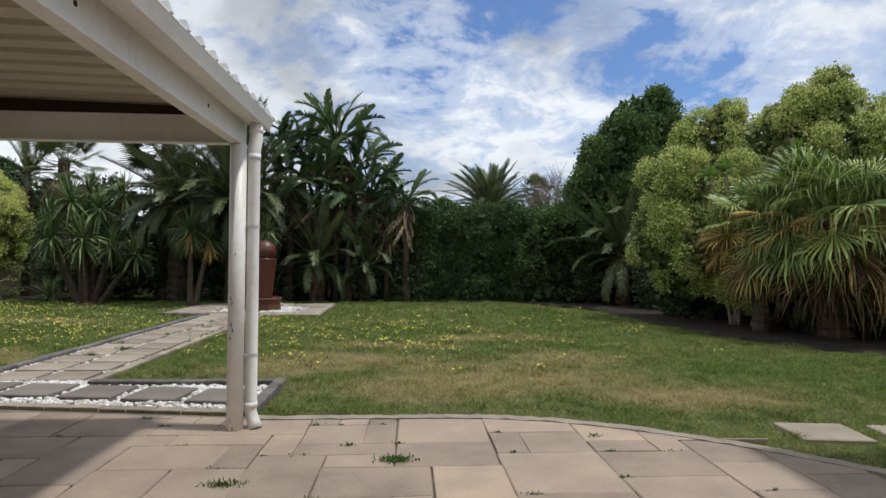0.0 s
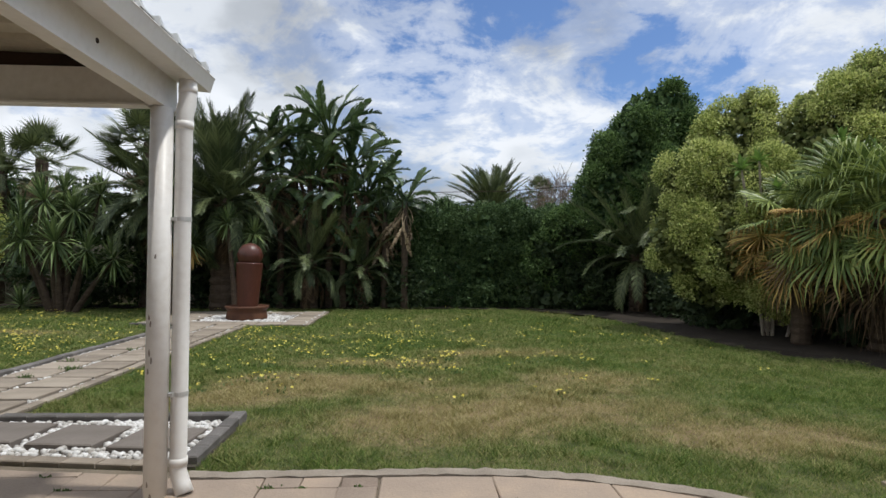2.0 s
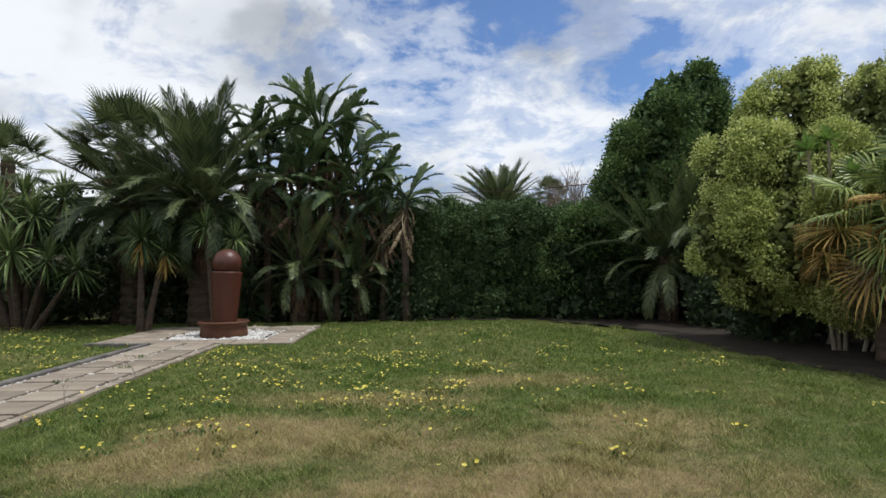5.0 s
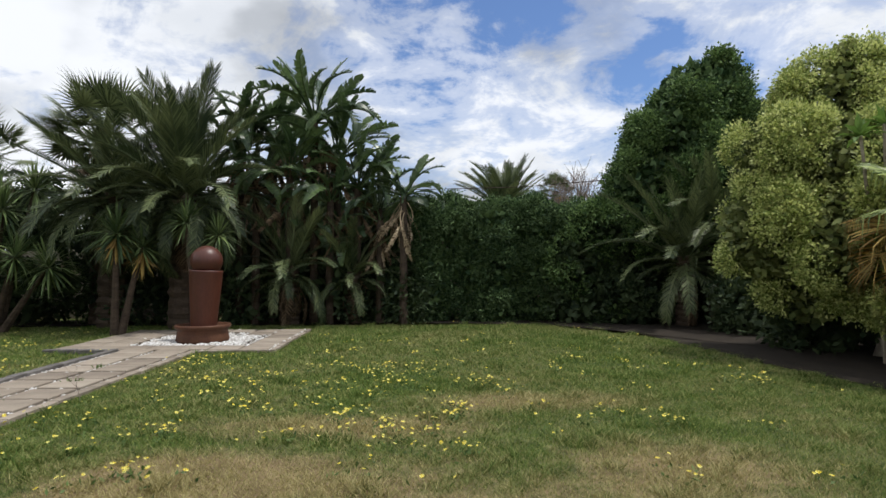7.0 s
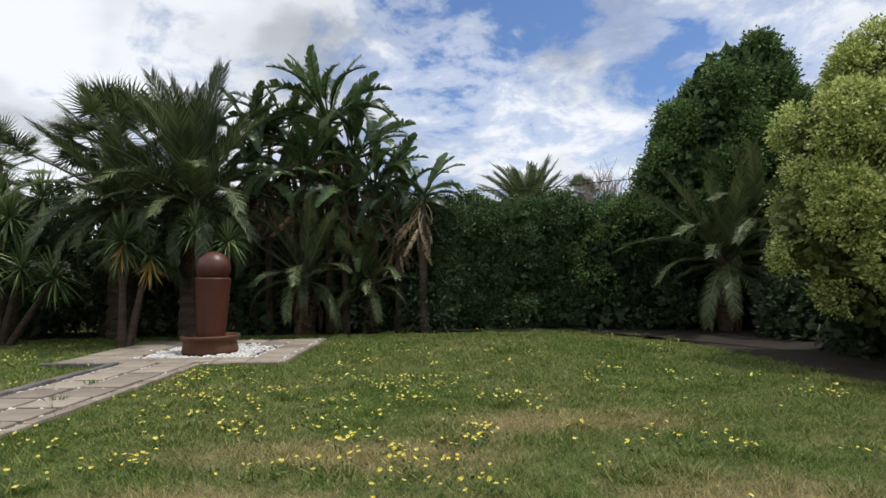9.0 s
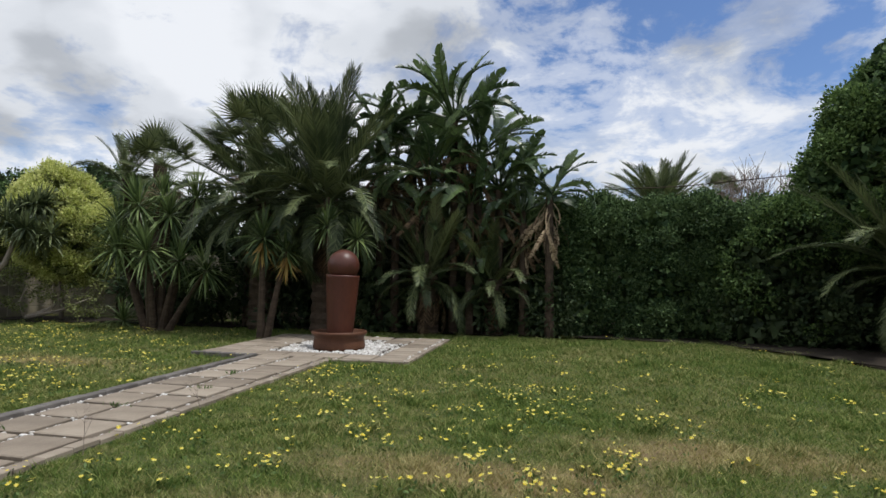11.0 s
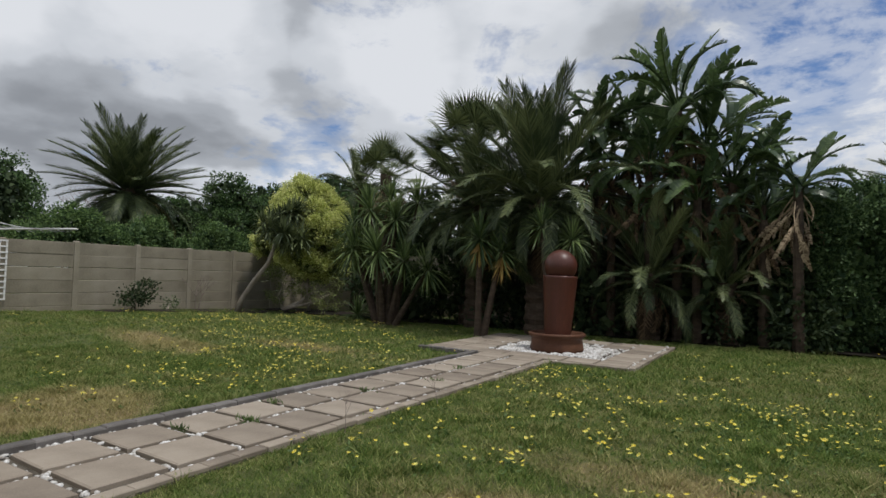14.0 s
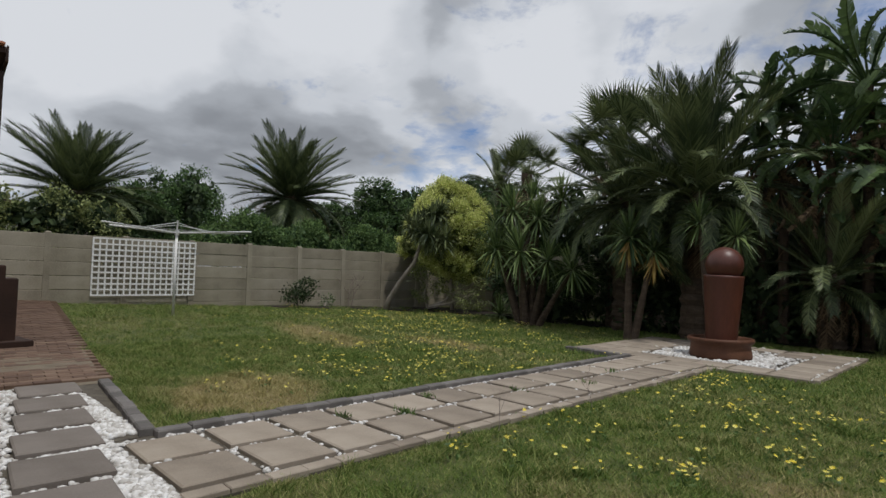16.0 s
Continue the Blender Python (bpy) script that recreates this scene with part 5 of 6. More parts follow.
twiggy("bare_shrub", "thin leafless shrub against the wall", -14.4, 15.0, 1.1, 3)
twiggy("bare_tree", "far leafless tree with fine grey twigs", 9.6, 33.0, 6.4, 5, 0.4, 30, 0.09)
twiggy("bare_tree", "far leafless tree with fine grey twigs", 8.0, 35.0, 6.0, 6, 0.4, 30, 0.09)

# beyond the walls
feather_palm("far_palm", "far date palm with a full round crown", 4.6, 33.0, 4.2, 3.0, 96, 91, lower=0.95, straight=0.5, tilt0=-30, dead=0, group="palms beyond the walls")
feather_palm("far_palm", "date palm beyond the wall with long arching fronds", -22.3, 17.4, 4.25, 3.0, 120, 92, lower=0.95, straight=0.62, tilt0=-50, dead=24, group="palms beyond the walls", r0=0.4)
feather_palm("far_palm", "date palm beyond the wall with long arching fronds", -24.8, 10.1, 3.8, 2.9, 116, 93, lower=0.95, straight=0.62, tilt0=-50, dead=20, group="palms beyond the walls", r0=0.4)
fan_palm("far_fan_palm", "far brown-headed fan palm", 8.0, 36.0, 5.7, 0.7, 24, 94, stiff=True, dry=4, dead=10)


def far_tree(x, y, top, rad, seed, label="far dark green round-headed tree", n=17000, material=None):
    r = random.Random(seed)
    lumps = [(r.uniform(-0.6, 0.6) * rad, r.uniform(-0.6, 0.6) * rad, top - rad * r.uniform(0.5, 1.2), rad * r.uniform(0.45, 0.6), 0.85) for _ in range(9)]
    lumps += [(0.9 * rad * math.cos(k), 0.9 * rad * math.sin(k), top - rad * 1.35, rad * 0.45, 0.9) for k in range(6)]
    return bushy("far_tree", label, "tree", x, y, lumps, material or M_FAR, seed, 0.105, 0.04, n, M_LANCE, trunks=[([(0, 0, 0), (0.1, 0, top * 0.4), (0, 0, top - rad * 1.2)], 0.2, 0.14)], bark=M_BARK, group="trees beyond the walls", rough=0.18)


far_tree(-29.5, 15.6, 6.1, 2.6, 101)
far_tree(-27.5, 12.4, 4.6, 2.0, 109)
far_tree(-26.5, 19.6, 4.3, 1.9, 110)
far_tree(-25.0, 22.5, 5.1, 2.2, 102)
far_tree(-21.5, 23.0, 5.8, 2.2, 103)
far_tree(-18.0, 25.0, 5.9, 2.0, 104)
far_tree(-31.0, 12.0, 4.2, 1.8, 105)
far_tree(-8.0, 27.0, 4.2, 2.4, 106)
far_tree(13.5, 18.5, 5.0, 2.4, 107)
far_tree(15.0, 12.0, 4.6, 2.4, 108)
twiggy("far_shrub", "far thin tree with fine bare branches", -26.3, 19.3, 5.2, 15, 0.35, 20, 0.05)
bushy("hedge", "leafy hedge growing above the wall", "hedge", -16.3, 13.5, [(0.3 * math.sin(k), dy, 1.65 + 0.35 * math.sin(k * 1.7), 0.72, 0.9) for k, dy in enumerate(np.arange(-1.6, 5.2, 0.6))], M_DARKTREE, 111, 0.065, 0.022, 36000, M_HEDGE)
bushy("hedge", "yellowish flowering hedge above the wall", "hedge", -16.6, 7.0, [(0, dy, 1.85 + 0.25 * math.sin(k * 2.1), 0.6, 0.9) for k, dy in enumerate(np.arange(-0.8, 2.2, 0.45))] + [(0, 0.5, 0.8, 0.8, 1.1), (0, 1.5, 0.8, 0.8, 1.1)], M_PITTO_DULL_SHADE, 112, 0.08, 0.03, 8000, M_LANCE)
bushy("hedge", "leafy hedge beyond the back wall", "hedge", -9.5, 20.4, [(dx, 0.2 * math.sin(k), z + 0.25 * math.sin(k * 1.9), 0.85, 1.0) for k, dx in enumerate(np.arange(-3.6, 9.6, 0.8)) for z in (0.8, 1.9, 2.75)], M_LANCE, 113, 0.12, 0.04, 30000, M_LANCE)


def cable():
    r = thing("overhead_line", "thin dark overhead cable between two timber poles", "power line")
    for x, y, h in ((-2.0, 24.0, 4.0), (14.0, 25.0, 5.2)):
        part("pole", Build().tube([(x, y, 0), (x, y, h + 0.1)], [0.09, 0.07], 8), M_BARK, r)
    part("cable", Build().tube([(-2, 24, 4.0), (4, 24.5, 4.25), (14, 25, 5.2)], 0.014, 5), M_BROWN, r)


cable()


# ---- small pieces: flags, slabs, edging, bricks, pebbles ----
flag_corners = []


def flags():
    """Sandstone flags in a random ashlar pattern, cut along the curved patio edge."""
    r = random.Random(12)
    u = 0.215
    nx, ny = int(12.4 / u), int(10.9 / u)
    x0, ytop = -8.95, 5.6
    used = np.zeros((nx, ny), bool)
    sizes = [(3, 2), (3, 2), (2, 2), (2, 3), (3, 3), (2, 1), (4, 2), (3, 1), (1, 2)]
    made = []
    for j in range(ny):
        for i in range(nx):
            if used[i, j]:
                continue
            r.shuffle(sizes)
            for w, h in sizes + [(1, 2), (1, 1)]:
                if i + w <= nx and j + h <= ny and not used[i:i + w, j:j + h].any():
                    used[i:i + w, j:j + h] = True
                    made.append((x0 + i * u, ytop - (j + h) * u, w * u, h * u))
                    break
    near, far = [], []
    for x, y, w, h in made:
        g = r.uniform(0.002, 0.005)
        xs = np.linspace(x + g, x + w - g, 4)
        top = [min(y + h - g, patio_edge(a) - 0.13) for a in xs]
        if max(top) - (y + g) < 0.05 or (x > 2.2 and min(top) < y + g + 0.02):
            continue
        top = [max(t, y + g + 0.01) for t in top]
        j = lambda: r.uniform(-0.007, 0.007)
        ring = [(xs[0] + j(), y + g + j()), (xs[-1] + j(), y + g + j())] + [(a + j(), t + j()) for a, t in zip(xs[::-1], top[::-1])]
        (near if y > 2.4 and x > -3.6 else far).append((ring, 0.024 + r.uniform(-0.002, 0.002)))
    for ring, z in near:
        b = Build()
        n = len(ring)
        cx, cy = sum(p[0] for p in ring) / n, sum(p[1] for p in ring) / n
        ins = [(px + (cx - px) * 0.025, py + (cy - py) * 0.025) for px, py in ring]
        b.add([(px, py, 0.0) for px, py in ring] + [(px, py, z - 0.006) for px, py in ring] + [(px, py, z) for px, py in ins],
              [(i, (i + 1) % n, n + (i + 1) % n, n + i) for i in range(n)] + [(n + i, n + (i + 1) % n, 2 * n + (i + 1) % n, 2 * n + i) for i in range(n)] + [tuple(range(2 * n, 3 * n))])
        part("flag", b, M_FLAG, patio)
        flag_corners.append(ring[0])
    b = Build()
    for ring, z in far:
        n = len(ring)
        b.add([(px, py, 0.0) for px, py in ring] + [(px, py, z) for px, py in ring], [(i, (i + 1) % n, n + (i + 1) % n, n + i) for i in range(n)] + [tuple(range(n, 2 * n))])
    tagged(part("far_flags", b, M_FLAG, patio), "more sandstone flags", kind="stuff")
    # uneven mortar strip along the lawn side
    b = Build()
    xs = np.arange(-1.25, 3.31, 0.06)
    vs = []
    for a in xs:
        y, dy = patio_edge(a), (patio_edge(a + 0.01) - patio_edge(a - 0.01)) / 0.02
        nv = Vector((-dy, 1, 0)).normalized()
        o, i = Vector((a, y, 0)) + nv * r.uniform(-0.012, 0.018), Vector((a, y, 0)) - nv * (0.12 + r.uniform(-0.006, 0.006))
        z = 0.030 + r.uniform(-0.004, 0.004)
        vs += [(o.x, o.y, -0.02), (o.x - nv.x * 0.01, o.y - nv.y * 0.01, z - 0.004), (i.x, i.y, z), (i.x, i.y, 0.0)]
    n = len(xs)
    b.add(vs, [(4 * k + c, 4 * k + 4 + c, 4 * k + 5 + c, 4 * k + 1 + c) for k in range(n - 1) for c in range(3)])
    tagged(part("kerb", b, M_KERB), "rough pale mortar edging of the patio", "kerb", kind="structure")


flags()


def slab_mesh(w, d, seed, h=0.045, material=None):
    r = random.Random(seed)
    j = lambda: r.uniform(-0.006, 0.006)
    c = [(-w / 2 + j(), -d / 2 + j()), (w / 2 + j(), -d / 2 + j()), (w / 2 + j(), d / 2 + j()), (-w / 2 + j(), d / 2 + j())]
    b = Build()
    k = 0.012
    b.add([(x, y, 0) for x, y in c] + [(x, y, h - 0.008) for x, y in c] + [(x - math.copysign(k, x), y - math.copysign(k, y), h) for x, y in c],
          [(0, 1, 5, 4), (1, 2, 6, 5), (2, 3, 7, 6), (3, 0, 4, 7), (4, 5, 9, 8), (5, 6, 10, 9), (6, 7, 11, 10), (7, 4, 8, 11), (8, 9, 10, 11)])
    return b.mesh("slab", material or M_SLAB)


SLAB = [slab_mesh(0.445, 0.435, i, 0.036) for i in range(4)]
SLAB_W = [slab_mesh(0.56, 0.44, 10 + i, 0.045, M_GREYSLAB) for i in range(3)]
SLAB_G = [slab_mesh(0.46, 0.45, 15 + i, 0.045, M_GREYSLAB) for i in range(3)]
rs = random.Random(7)
slab_at = []
for k in range(14):
    for cx in (-4.045, -3.515):
        part("slab", rs.choice(SLAB), None, path_bed, m=pose(cx + rs.uniform(-0.012, 0.012), 6.36 + 0.492 * k + rs.uniform(-0.01, 0.01), 0.0 + rs.uniform(-0.004, 0.004), rs.uniform(-0.5, 0.5), rs.uniform(-0.5, 0.5), rs.uniform(-1, 1)))
        slab_at.append((cx, 6.36 + 0.492 * k, 0.235, 0.23))
# stepping slabs of the bed
for k in range(9):
    x = -1.68 - 0.572 * k
    y = 5.40 + (-1.68 - x) * 0.152
    part("slab", rs.choice(SLAB_G), None, bed, m=pose(x, y, 0.007, 0, 0, rs.uniform(-1.5, 1.5) - 5))
    slab_at.append((x, y, 0.24, 0.24))
# pad slabs round the fountain, leaving a pebbled square
for i in range(7):
    for k in range(6):
        x, y = PAD[0] + 0.24 + 0.478 * i, PAD[1] + 0.26 + 0.492 * k
        if 1 <= k <= 4 and 2 <= i <= 5 and not (k == 4 and i in (2, 5)):
            continue
        part("slab", rs.choice(SLAB), None, pad, m=pose(x, y, 0.004 + rs.uniform(-0.004, 0.004), 0, 0, rs.uniform(-1, 1)))
        slab_at.append((x, y, 0.235, 0.23))

EDGE_BLOCK = Build().box(-0.05, -0.11, -0.03, 0.05, 0.11, 0.062, 0.01).mesh("edging_block", M_EDGE)


EDGE_FLUSH = Build().box(-0.05, -0.11, -0.03, 0.05, 0.11, 0.034, 0.006).mesh("edging_block", M_SLAB)


def edging(parent, a, c, block=None):
    """Grey edging blocks laid end to end from a to c."""
    a, c = Vector(a), Vector(c)
    n = max(1, round((c - a).length / 0.226))
    ang = math.degrees(math.atan2(c.y - a.y, c.x - a.x)) - 90
    for i in range(n):
        p = a.lerp(c, (i + 0.5) / n)
        part("edging_block", block or EDGE_BLOCK, None, parent, m=pose(p.x + rs.uniform(-0.004, 0.004), p.y + rs.uniform(-0.004, 0.004), rs.uniform(-0.006, 0.004), 0, 0, ang + rs.uniform(-0.8, 0.8)))


edging(path_bed, (PATH_X[0] + 0.05, 6.36), (PATH_X[0] + 0.05, 12.85))
edging(path_bed, (PATH_X[1] - 0.05, 6.1), (PATH_X[1] - 0.05, 12.85), EDGE_FLUSH)
edging(bed, (PATH_X[1] + 0.02, BED_Y[1] - 0.05), (BED_X1 - 0.1, BED_Y[1] - 0.05))
edging(bed, (BED_X1 - 0.05, BED_Y[0] + 0.05), (BED_X1 - 0.05, BED_Y[1]))
edging(bed, (PATH_X[0], 6.33), (-6.45, 6.57))
edging(bed, (-6.4, 5.6), (-1.4, 4.92), EDGE_FLUSH)
edging(pad, (PAD[0], PAD[1] - 0.03), (PATH_X[0], PAD[1] - 0.03))
edging(pad, (PATH_X[1], PAD[1] - 0.03), (PAD[2], PAD[1] - 0.03), EDGE_FLUSH)
edging(pad, (PAD[2] + 0.03, PAD[1]), (PAD[2] + 0.03, PAD[3]), EDGE_FLUSH)

# loose flags in the lawn beyond the patio curve
for i, (x, y, a) in enumerate(((3.0, 4.3, -6), (3.66, 4.2, -10), (4.3, 3.9, -14))):
    tagged(part("stepping_stone", slab_mesh(0.5, 0.42, 40 + i, 0.04), None, m=pose(x, y, -0.024, 0, 0, a)), "square sandstone stepping stone set in the lawn", "stepping stone", "stepping stones in the lawn")

BRICK = Build().box(-0.105, -0.05, -0.02, 0.105, 0.05, 0.045, 0.005).mesh("brick", M_BRICK)
n = 0
row = 0
for row in range(34):
    for k in range(12):
        x = BRICK_X0 - 0.16 - 0.108 * row if row < 26 else None
        if x is None:
            continue
        ye = brick_edge(x)
        y = ye - 0.06 - 0.215 * k - (0.1075 if row % 2 else 0.0)
        if y < 5.15 or n >= 300:
            continue
        part("brick", BRICK, None, bricks, m=pose(x, y, float(ground_z(x, y)) + rs.uniform(-0.003, 0.003), 0, 0, 90 + rs.uniform(-1, 1)))
        n += 1
b = Build()
for row in range(26, 76):
    for k in range(12):
        x = BRICK_X0 - 0.16 - 0.108 * row
        y = brick_edge(x) - 0.06 - 0.215 * k - (0.1075 if row % 2 else 0.0)
        if y < 5.3:
            continue
        z = float(ground_z(x, y)) + 0.045 + rs.uniform(-0.003, 0.003)
        b.box(x - 0.05, y - 0.105, z - 0.05, x + 0.05, y + 0.105, z)
tagged(part("far_bricks", b, M_BRICK, bricks), "more clay bricks", kind="stuff")


def pebbles(name, label, areas, seed, z=0.008, size=(0.011, 0.025)):
    """White pebbles filling the gaps between slabs: low rounded lumps, each of its own shape."""
    rng = np.random.default_rng(seed)
    ico = np.array([(0, 0, 1), (0.894, 0, 0.447), (0.276, 0.851, 0.447), (-0.724, 0.526, 0.447), (-0.724, -0.526, 0.447), (0.276, -0.851, 0.447),
                    (0.724, 0.526, -0.447), (-0.276, 0.851, -0.447), (-0.894, 0, -0.447), (-0.276, -0.851, -0.447), (0.724, -0.526, -0.447), (0, 0, -1)])
    tri = np.array([(0, 1, 2), (0, 2, 3), (0, 3, 4), (0, 4, 5), (0, 5, 1), (1, 6, 2), (2, 7, 3), (3, 8, 4), (4, 9, 5), (5, 10, 1), (6, 7, 2), (7, 8, 3), (8, 9, 4), (9, 10, 5), (10, 6, 1)])
    V, T, o = [], [], 0
    for x0, y0, x1, y1, count in areas:
        for _ in range(count):
            x, y = rng.uniform(x0, x1), rng.uniform(y0, y1)
            if any(abs(x - cx) < w and abs(y - cy) < d for cx, cy, w, d in slab_at):
                continue
            if y < 6.2 and x < -1.2 and y < patio_edge(x) + 0.12:
                continue
            if math.hypot(x + 3.5, y - 14.03) < 0.44:
                continue
            s = rng.uniform(*size)
            sc = np.array([s * rng.uniform(0.8, 1.5), s * rng.uniform(0.8, 1.2), s * rng.uniform(0.55, 0.85)])
            a = rng.uniform(0, 6.28)
            p = ico * sc * rng.uniform(0.85, 1.15, (12, 1))
            ca, sa = math.cos(a), math.sin(a)
            p = np.stack([p[:, 0] * ca - p[:, 1] * sa, p[:, 0] * sa + p[:, 1] * ca, p[:, 2]], 1) + [x, y, z + s * rng.uniform(0.2, 0.9)]
            V.append(p)
            T.append(tri + o)
            o += 12
    me = np_mesh(name, np.concatenate(V), np.concatenate(T), M_PEBBLE)
    me.polygons.foreach_set("use_smooth", [True] * len(me.polygons))
    return tagged(new(name, me), label, "pebbles", kind="stuff")


pebbles("bed_pebbles", "white pebbles between the stepping slabs", [(-6.5, 5.0, -1.4, 5.9, 6000), (-6.4, 5.9, -4.5, 6.3, 3200), (-4.5, 5.85, -3.1, 6.1, 1000)], 1)
pebbles("path_pebbles", "white pebbles in the joints of the path", [(-4.34, 6.1, -4.27, 13.0, 560), (-3.81, 6.1, -3.74, 13.0, 340), (-3.3, 6.1, -3.23, 13.0, 120)] + [(-4.3, 6.585 + 0.492 * k, -3.25, 6.635 + 0.492 * k, 34) for k in range(14)], 2, 0.004, (0.009, 0.02))
pebbles("pad_pebbles", "white pebbles round the fountain", [(-4.35, 13.5, -2.72, 14.85, 1500), (-4.75, 13.35, -2.5, 15.3, 800), (PAD[0], PAD[1], PAD[2], PAD[3], 420), (PAD[2] - 0.07, PAD[1], PAD[2], PAD[3], 260)], 3, 0.01, (0.014, 0.03))


# ---- the lawn's blades and flowers ----
def lawn_free(x, y):
    """Where turf grows: not on paving, beds or soil."""
    ok = (y > 3.0) & (y < 17.2) & (x > -14.6) & (x < 9)
    edge = np.where(x < 0.3, 4.80, 4.80 - 1.75 * np.clip((x - 0.3) / 3.0, 0, 1) ** 2.1 - 0.12 * np.clip((x - 0.3) / 3.0, 0, 1))
    ok &= (y > edge + 0.01) | (x > 3.35)
    ok &= ~((x < BED_X1 + 0.005) & (y < BED_Y[1] + 0.005))
    ok &= ~((x < PATH_X[0]) & (y < 6.38 + (PATH_X[0] - x) * 0.117)) | (x > BED_X1)
    ok &= ~((x < BRICK_X0) & (y < 6.62 + (-6.5 - x) * 0.124))
    ok &= ~((x > PATH_X[0] - 0.005) & (x < PATH_X[1] + 0.005) & (y < 13.2))
    ok &= ~((x > PAD[0] - 0.02) & (x < PAD[2] + 0.08) & (y > PAD[1] - 0.08) & (y < PAD[3] + 0.02))
    # in the east turf ends where the shade-coloured soil begins
    ok &= x < np.interp(y, [7, 8, 9, 10, 11.2, 12.5, 14, 15.4, 16.6, 17.2], [8.0, 5.95, 5.45, 5.1, 4.95, 4.85, 4.7, 4.3, 3.6, 3.0]) + 0.12 * np.sin(y * 5.3) + 0.08 * np.sin(y * 13.7)
    for sx, sy in ((3.0, 4.3), (3.66, 4.2), (4.3, 3.9)):
        ok &= ~((abs(x - sx) < 0.25) & (abs(y - sy) < 0.21))
    return ok


def grass(seed):
    rng = np.random.default_rng(seed)
    X, Y, H = [], [], []
    for x0, x1, y0, y1, n, h in ((-3.2, 8.0, 3.4, 7.5, 360000, 0.042), (-4, 6.4, 7.5, 11, 220000, 0.045), (-4, 6.4, 11, 17.2, 160000, 0.055), (-9, -3, 6, 11, 170000, 0.045), (-14.6, -4, 6.5, 17.2, 190000, 0.055)):
        x, y = rng.uniform(x0, x1, n), rng.uniform(y0, y1, n)
        k = lawn_free(x, y)
        X.append(x[k]); Y.append(y[k]); H.append(np.full(k.sum(), h))
    x, y, h = np.concatenate(X), np.concatenate(Y), np.concatenate(H)
    n = len(x)
    tuft = 0.7 + 0.6 * np.abs(np.sin(x * 3.1 + np.sin(y * 2.3)) * np.cos(y * 2.7 + np.sin(x * 1.9)))
    clump = np.sin(x * 7.3 + 2 * np.sin(y * 3.7)) * np.sin(y * 8.1 + 2 * np.sin(x * 4.3))
    h = h * tuft * rng.uniform(0.35, 1.15, n) * np.where(clump > 0.55, 1.5, 0.85)
    a = rng.uniform(0, 2 * np.pi, n)
    lean = rng.uniform(0.3, 1.7, n)
    la = rng.uniform(0, 2 * np.pi, n)
    w = 0.0042 * (h / 0.045) ** 0.5 * np.clip(y / 8, 0.8, 1.8)
    z = ground_z(x, y) - 0.014
    p = np.stack([x, y, z], 1)
    s = np.stack([np.cos(a) * w, np.sin(a) * w, 0 * w], 1)
    tip = p + np.stack([np.cos(la) * lean * h, np.sin(la) * lean * h, h], 1)
    v = np.stack([p - s, p + s, tip], 1).reshape(-1, 3)
    t = np.arange(3 * n).reshape(-1, 3)
    return tagged(new("grass", np_mesh("grass", v, t, M_BLADE)), "short lawn grass, green with dry straw patches", "grass", kind="stuff")


grass(5)


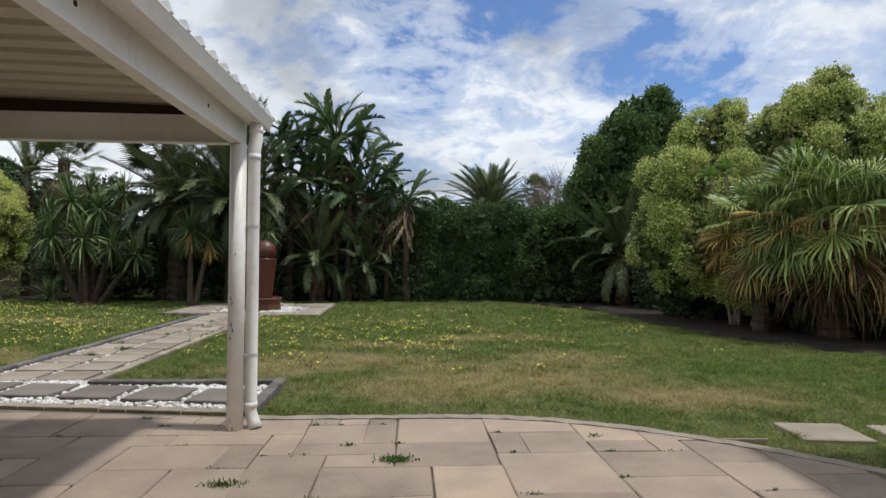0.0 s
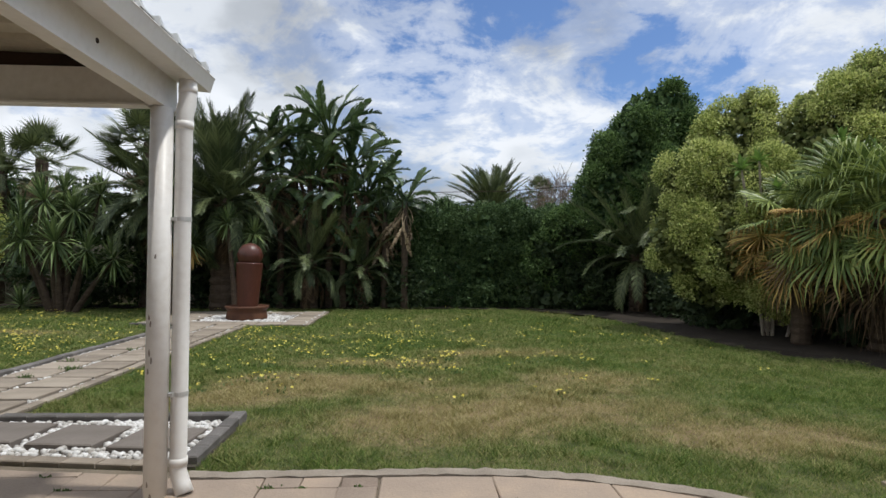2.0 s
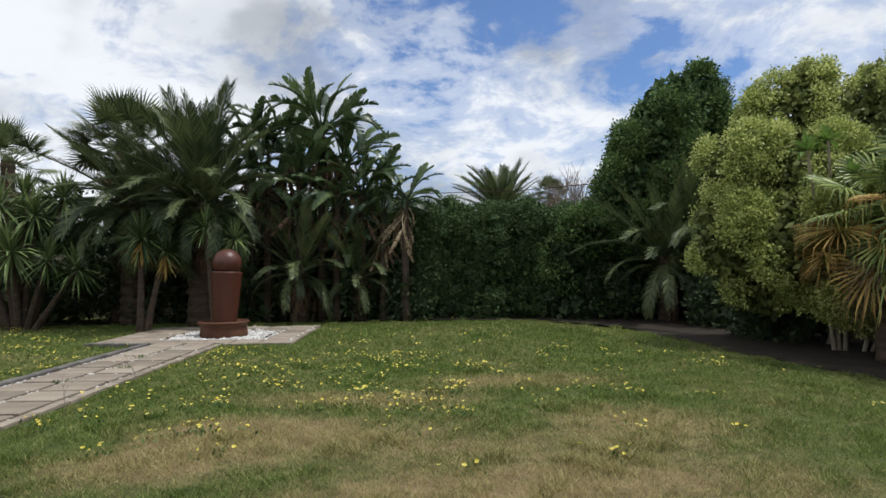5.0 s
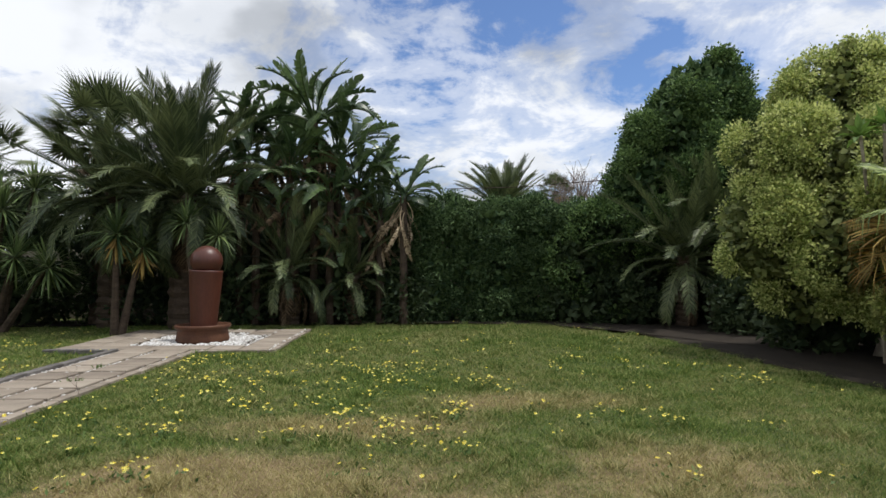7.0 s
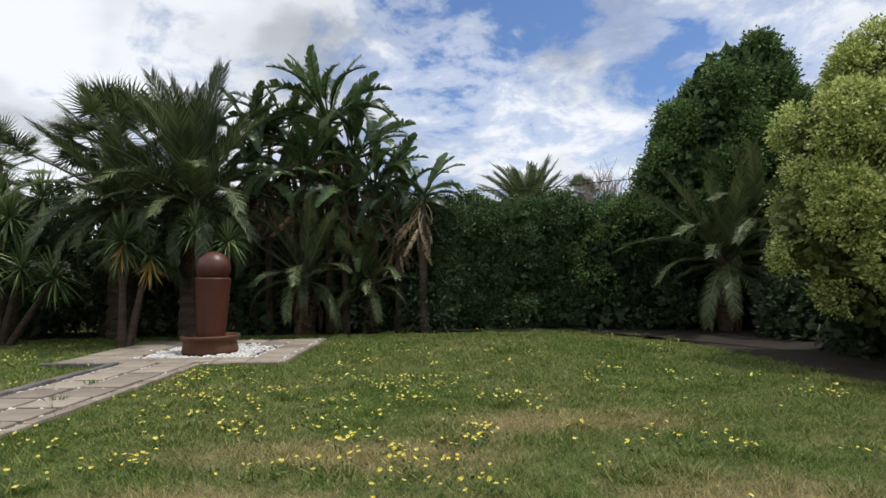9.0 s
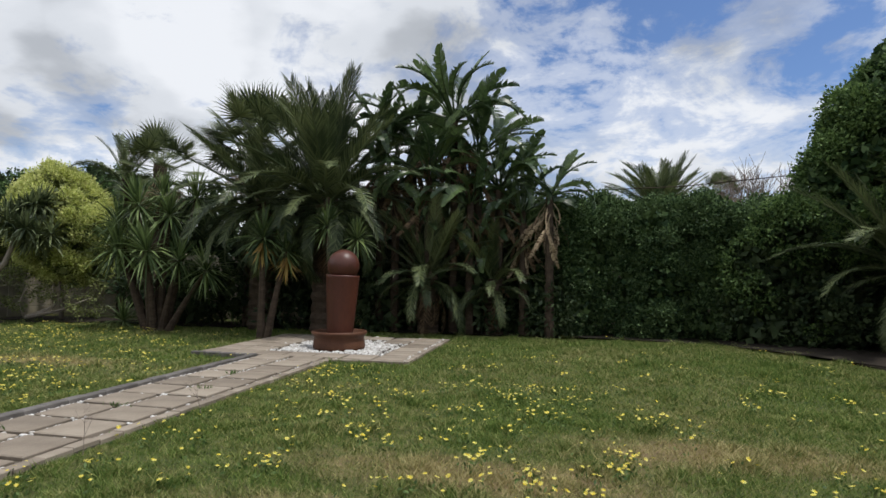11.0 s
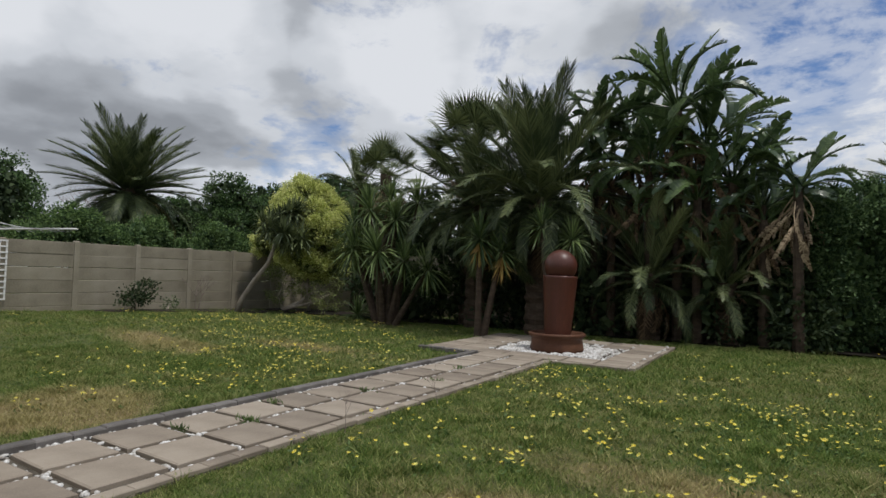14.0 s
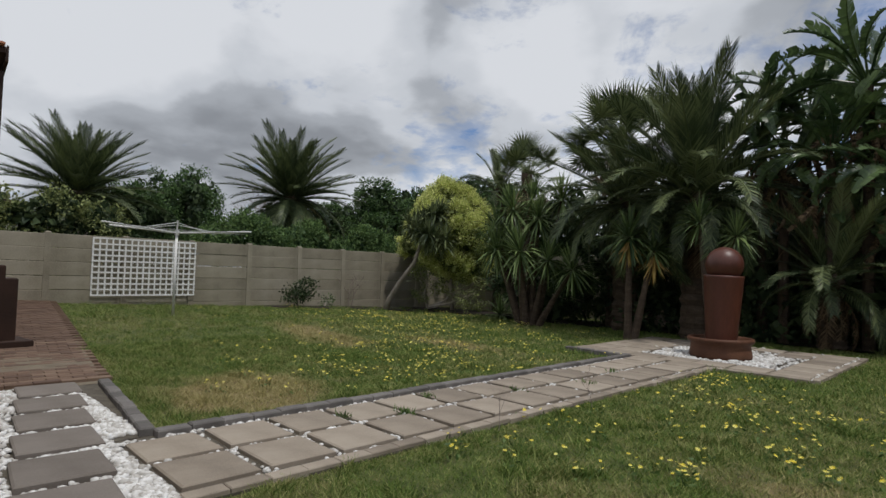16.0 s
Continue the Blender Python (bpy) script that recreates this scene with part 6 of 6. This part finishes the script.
def flowers(seed):
    """Yellow daisies in drifts, with their low leaves."""
    rng = np.random.default_rng(seed)
    P = []
    drifts = [(-1.6, 8.6, 1.6, 1.0, 150), (-0.3, 10.4, 1.6, 1.2, 170), (-0.1, 11.05, 0.35, 0.25, 45), (1.8, 10.8, 1.5, 1.2, 70), (-2.2, 10.2, 0.9, 1.4, 90), (-2.84, 11.85, 0.2, 0.12, 26), (-1.0, 13.2, 1.6, 0.9, 36),
              (2.6, 13.0, 1.5, 1.4, 36), (3.8, 10.1, 0.3, 0.18, 16), (0.6, 8.9, 1.3, 1.0, 60), (-6.6, 10.4, 1.6, 1.4, 330), (-8.6, 12.6, 2.2, 1.6, 420), (-10.8, 13.8, 1.6, 1.2, 260), (-5.7, 9.2, 0.8, 0.9, 110), (-7.2, 14.8, 1.8, 0.8, 90), (-9.5, 15.6, 1.8, 0.5, 60), (1.4, 7.0, 2.4, 1.2, 22), (-0.6, 6.9, 1.4, 0.8, 14)]
    for x, y, sx, sy, n in drifts:
        n = int(n * (1.55 if x > -4.4 else 1.35))
        m = max(4, n // 4)
        cx, cy = rng.normal(x, sx * 0.85, m), rng.normal(y, sy * 0.8, m)
        k = rng.integers(0, m, n)
        P.append(np.stack([cx[k] + rng.normal(0, 0.075, n), cy[k] + rng.normal(0, 0.06, n)], 1))
    P = np.concatenate(P)
    P = P[lawn_free(P[:, 0], P[:, 1])]
    n = len(P)
    z = ground_z(P[:, 0], P[:, 1]) + rng.uniform(0.05, 0.095, n)
    c = np.stack([P[:, 0], P[:, 1], z], 1)
    k = 7  # petals
    tilt = unit(np.stack([rng.normal(0, 0.3, n), rng.normal(-0.1, 0.3, n), np.ones(n)], 1))
    s = unit(np.cross(tilt, rng.normal(0, 1, (n, 3))))
    u = np.cross(tilt, s)
    R = rng.uniform(0.009, 0.019, n)[:, None]
    V, T = [], []
    o = 0
    for i in range(k):
        a0, a1 = 2 * math.pi * (i - 0.42) / k, 2 * math.pi * (i + 0.42) / k
        am = 2 * math.pi * i / k
        p1 = c + (s * math.cos(a0) + u * math.sin(a0)) * R * 0.75 + tilt * R * 0.1
        p2 = c + (s * math.cos(am) + u * math.sin(am)) * R * 1.1 + tilt * R * 0.22
        p3 = c + (s * math.cos(a1) + u * math.sin(a1)) * R * 0.75 + tilt * R * 0.1
        V.append(np.stack([c, p1, p2, p3], 1))
    v = np.stack(V, 1).reshape(-1, 3)
    base = np.arange(n * k)[:, None] * 4
    t = np.concatenate([base + [0, 1, 2], base + [0, 2, 3]], 1).reshape(-1, 3)
    tagged(new("flowers", np_mesh("flowers", v, t, M_PETAL)), "small yellow daisies scattered over the lawn", "flowers", kind="stuff")
    q = np.repeat(c, 4, 0)
    q[:, 2] -= rng.uniform(0.05, 0.09, len(q))
    q[:, :2] += rng.normal(0, 0.035, (len(q), 2))
    v, t = leaf_cards(rng, q, np.tile([0, 0, 0.5], (len(q), 1)), 0.04, 0.009, 0.0, 0.9)
    tagged(new("weed_leaves", np_mesh("weed_leaves", v, t, M_FLEAF)), "low leaves of the daisies in the lawn", "weeds", kind="stuff")


flowers(8)


def tuft(x, y, seed, h=0.03, n=120, spread=0.09):
    rng = np.random.default_rng(seed)
    p = np.stack([rng.normal(x, spread, n), rng.normal(y, spread * 0.35, n), np.full(n, 0.02)], 1)
    v, t = leaf_cards(rng, p, np.tile([0, 0, 1.0], (n, 1)), h, 0.005, 0.0, 0.6)
    tagged(new("weed_tuft", np_mesh("weed_tuft", v, t, M_FLEAF)), "grass tuft growing in a patio joint", "weed", kind="stuff")


rj = random.Random(31)
for i, (x, y) in enumerate(rj.sample([c for c in flag_corners if c[1] > 2.9], 30)):
    tuft(x + rj.uniform(0, 0.12), y - 0.005, 50 + i, h=0.02, n=rj.randrange(10, 30), spread=rj.uniform(0.012, 0.035))
for i, (x, y) in enumerate(((-0.14, 3.79), (-0.12, 3.75), (-1.05, 3.42), (1.25, 4.2), (-0.45, 4.05))):
    tuft(x, y, i, n=130 if i < 3 else 30, spread=0.055 if i < 3 else 0.02)
# grass growing through the joints of the slab path
for i, (x, y, n) in enumerate(((-3.78, 8.05, 70), (-4.0, 7.6, 40), (-3.8, 9.5, 40), (-3.55, 10.4, 30), (-3.75, 11.3, 30), (-4.1, 8.6, 30))):
    tuft(x, y, 90 + i, h=0.06, n=n, spread=0.05)
twiggy("dry_stalk", "thin dry weed stalk at the edge of the path", -3.02, 8.35, 0.34, 41, 0.3, 6, 0.003)
twiggy("dry_stalk", "thin dry weed stalk at the edge of the path", -3.0, 9.6, 0.4, 42, 0.3, 6, 0.003)
